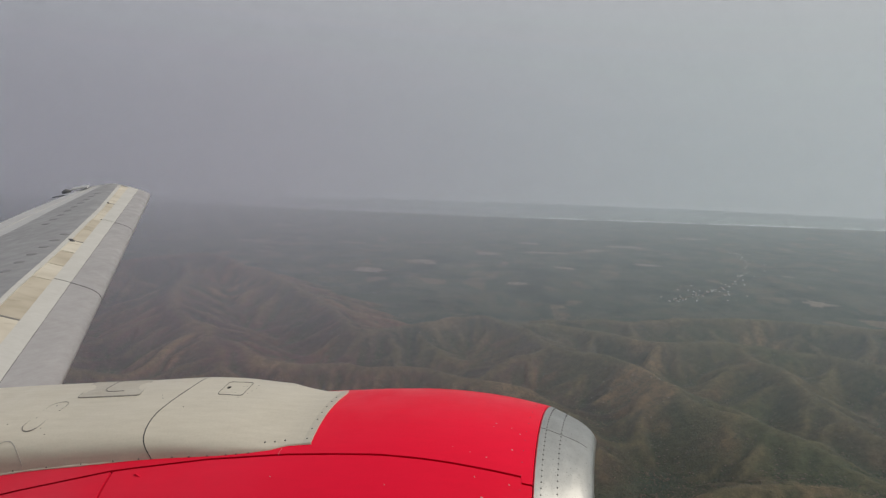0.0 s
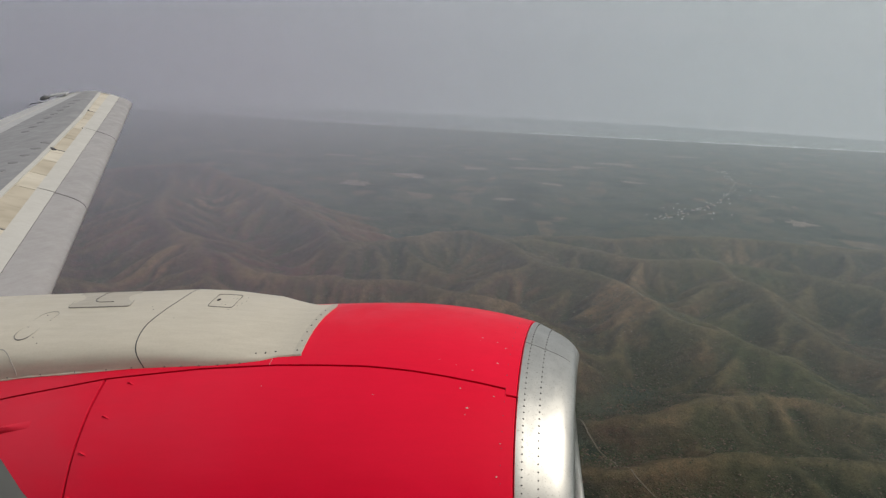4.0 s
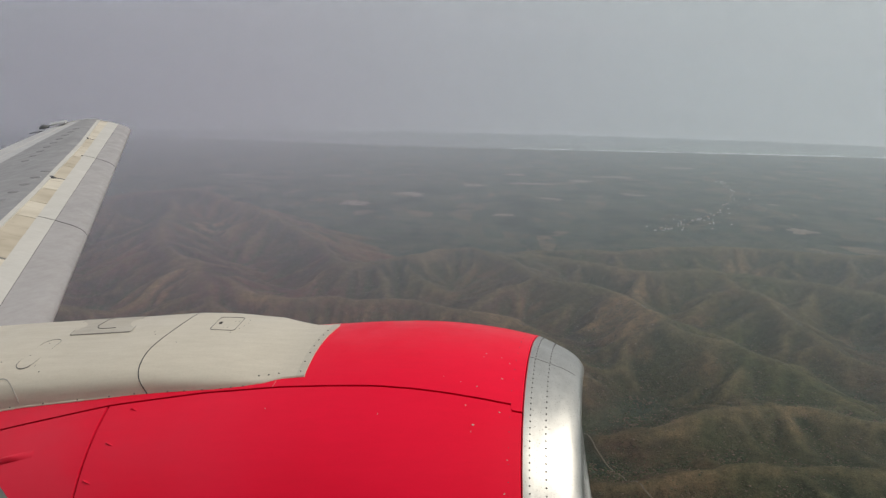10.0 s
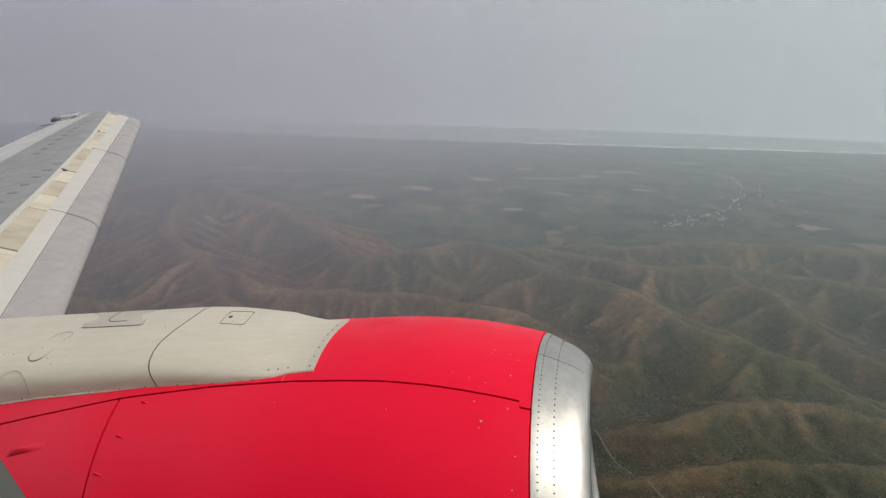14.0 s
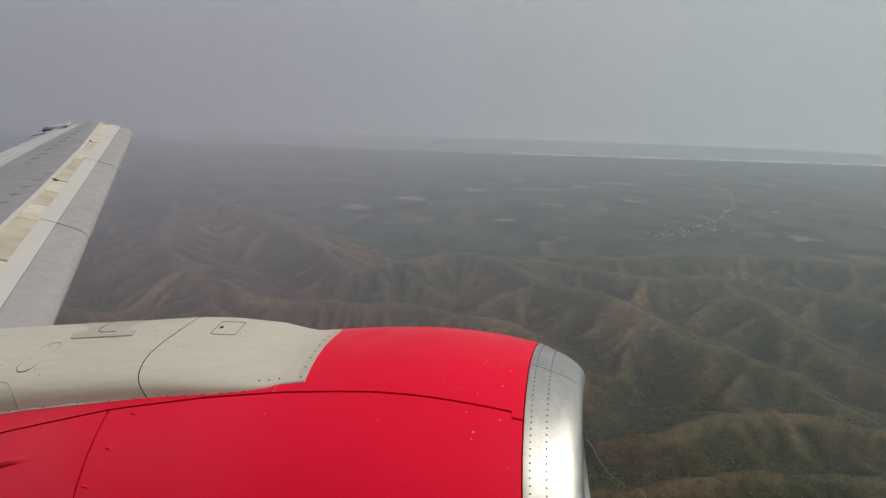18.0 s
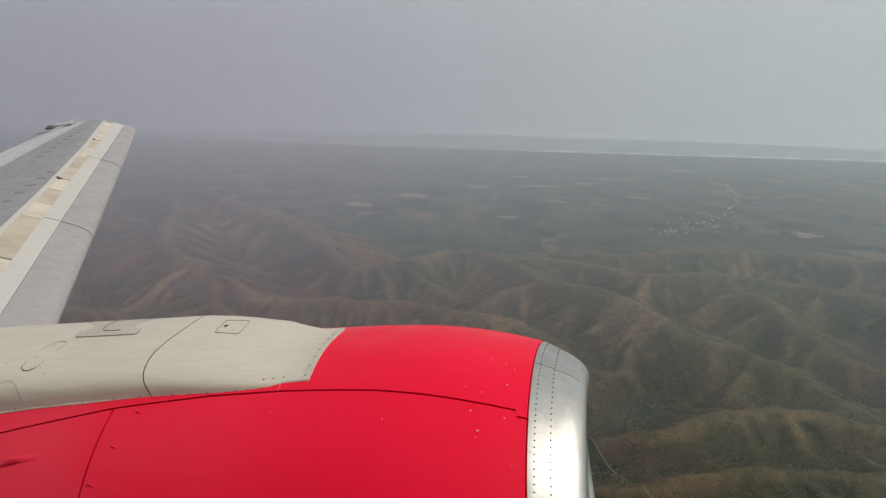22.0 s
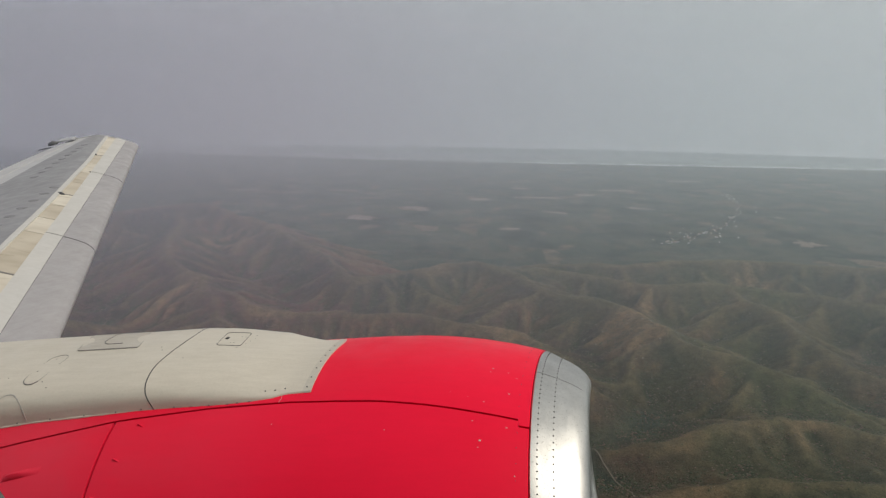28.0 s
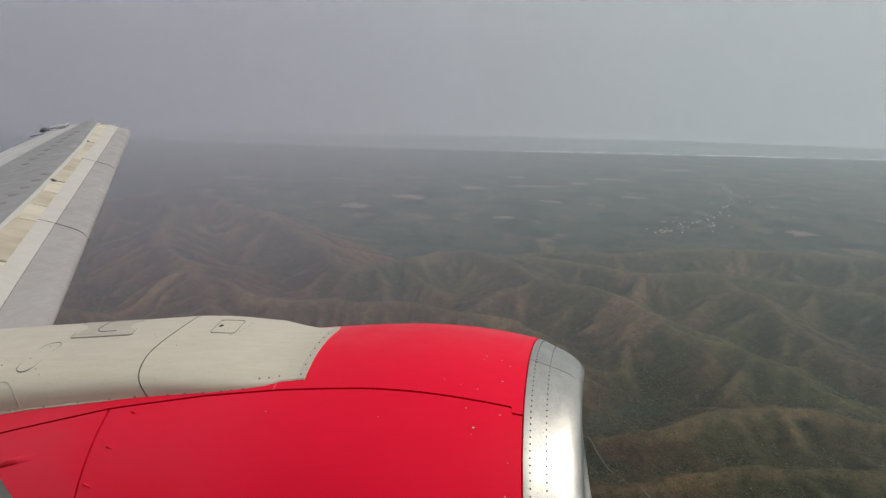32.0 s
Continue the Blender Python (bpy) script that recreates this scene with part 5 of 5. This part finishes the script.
pz = 0.7 * pts[..., 2] + (sz + 0.8)[:, None]
co = np.stack([px, py, pz], -1).reshape(-1, 3)
fc = (tris[None] + 7 * np.arange(n)[:, None, None]).reshape(-1, 3)
me = bpy.data.meshes.new("scrub")
me.vertices.add(len(co))
me.vertices.foreach_set("co", co.ravel())
me.loops.add(len(fc) * 3)
me.loops.foreach_set("vertex_index", fc.ravel())
me.polygons.add(len(fc))
me.polygons.foreach_set("loop_start", np.arange(len(fc)) * 3)
me.update(calc_edges=True)


def scrub_material():
    m, nt, b = material("scrub_leaves", (0.05, 0.055, 0.03), 0.9, 0, 0.1)
    g = nt.nodes.new("ShaderNodeNewGeometry")
    c = ramp(nt, g.outputs["Random Per Island"], [(0.0, (0.048, 0.062, 0.036)), (0.45, (0.072, 0.080, 0.048)), (0.72, (0.110, 0.086, 0.066)), (1.0, (0.15, 0.108, 0.086))])
    nt.links.new(c, b.inputs["Base Color"])
    return m


tagged(part("scrub", me, scrub_material()), "dry grey-green scrub and low trees on the slopes", "scrub", kind="stuff")

# ---------------------------------------------------------------- dry-season haze over the land, veil behind veil
for r, depth in ((130, 0.09), (230, 0.11), (360, 0.14), (540, 0.18), (780, 0.215), (1080, 0.24), (1420, 0.23), (1800, 0.22), (2250, 0.22), (2800, 0.22), (3400, 0.22), (4100, 0.22)):
    high = ALT + 0.24 * r
    levels = frange(-4.0, high, 12)
    verts = [((r + 0.95 * (ALT - z)) * math.sin(radians(a)), (r + 0.95 * (ALT - z)) * math.cos(radians(a)), z) for z in levels for a in frange(-180, 180, 121)]
    faces = [(i * 121 + j, i * 121 + j + 1, (i + 1) * 121 + j + 1, (i + 1) * 121 + j) for i in range(11) for j in range(120)]
    me = mesh_of("haze_veil", verts, faces)
    tagged(part("haze_veil", me, haze_material("dust_haze", depth, 40.0 if r < 2000 else 5.0 if r < 3000 else -40.0, high, (0.875, 0.89, 0.99) if r < 900 else (0.86, 0.91, 0.99), 0.35 if r < 600 else 0.2)), "thin veil of grey dust haze in the air", "haze", "haze over the land", "structure")
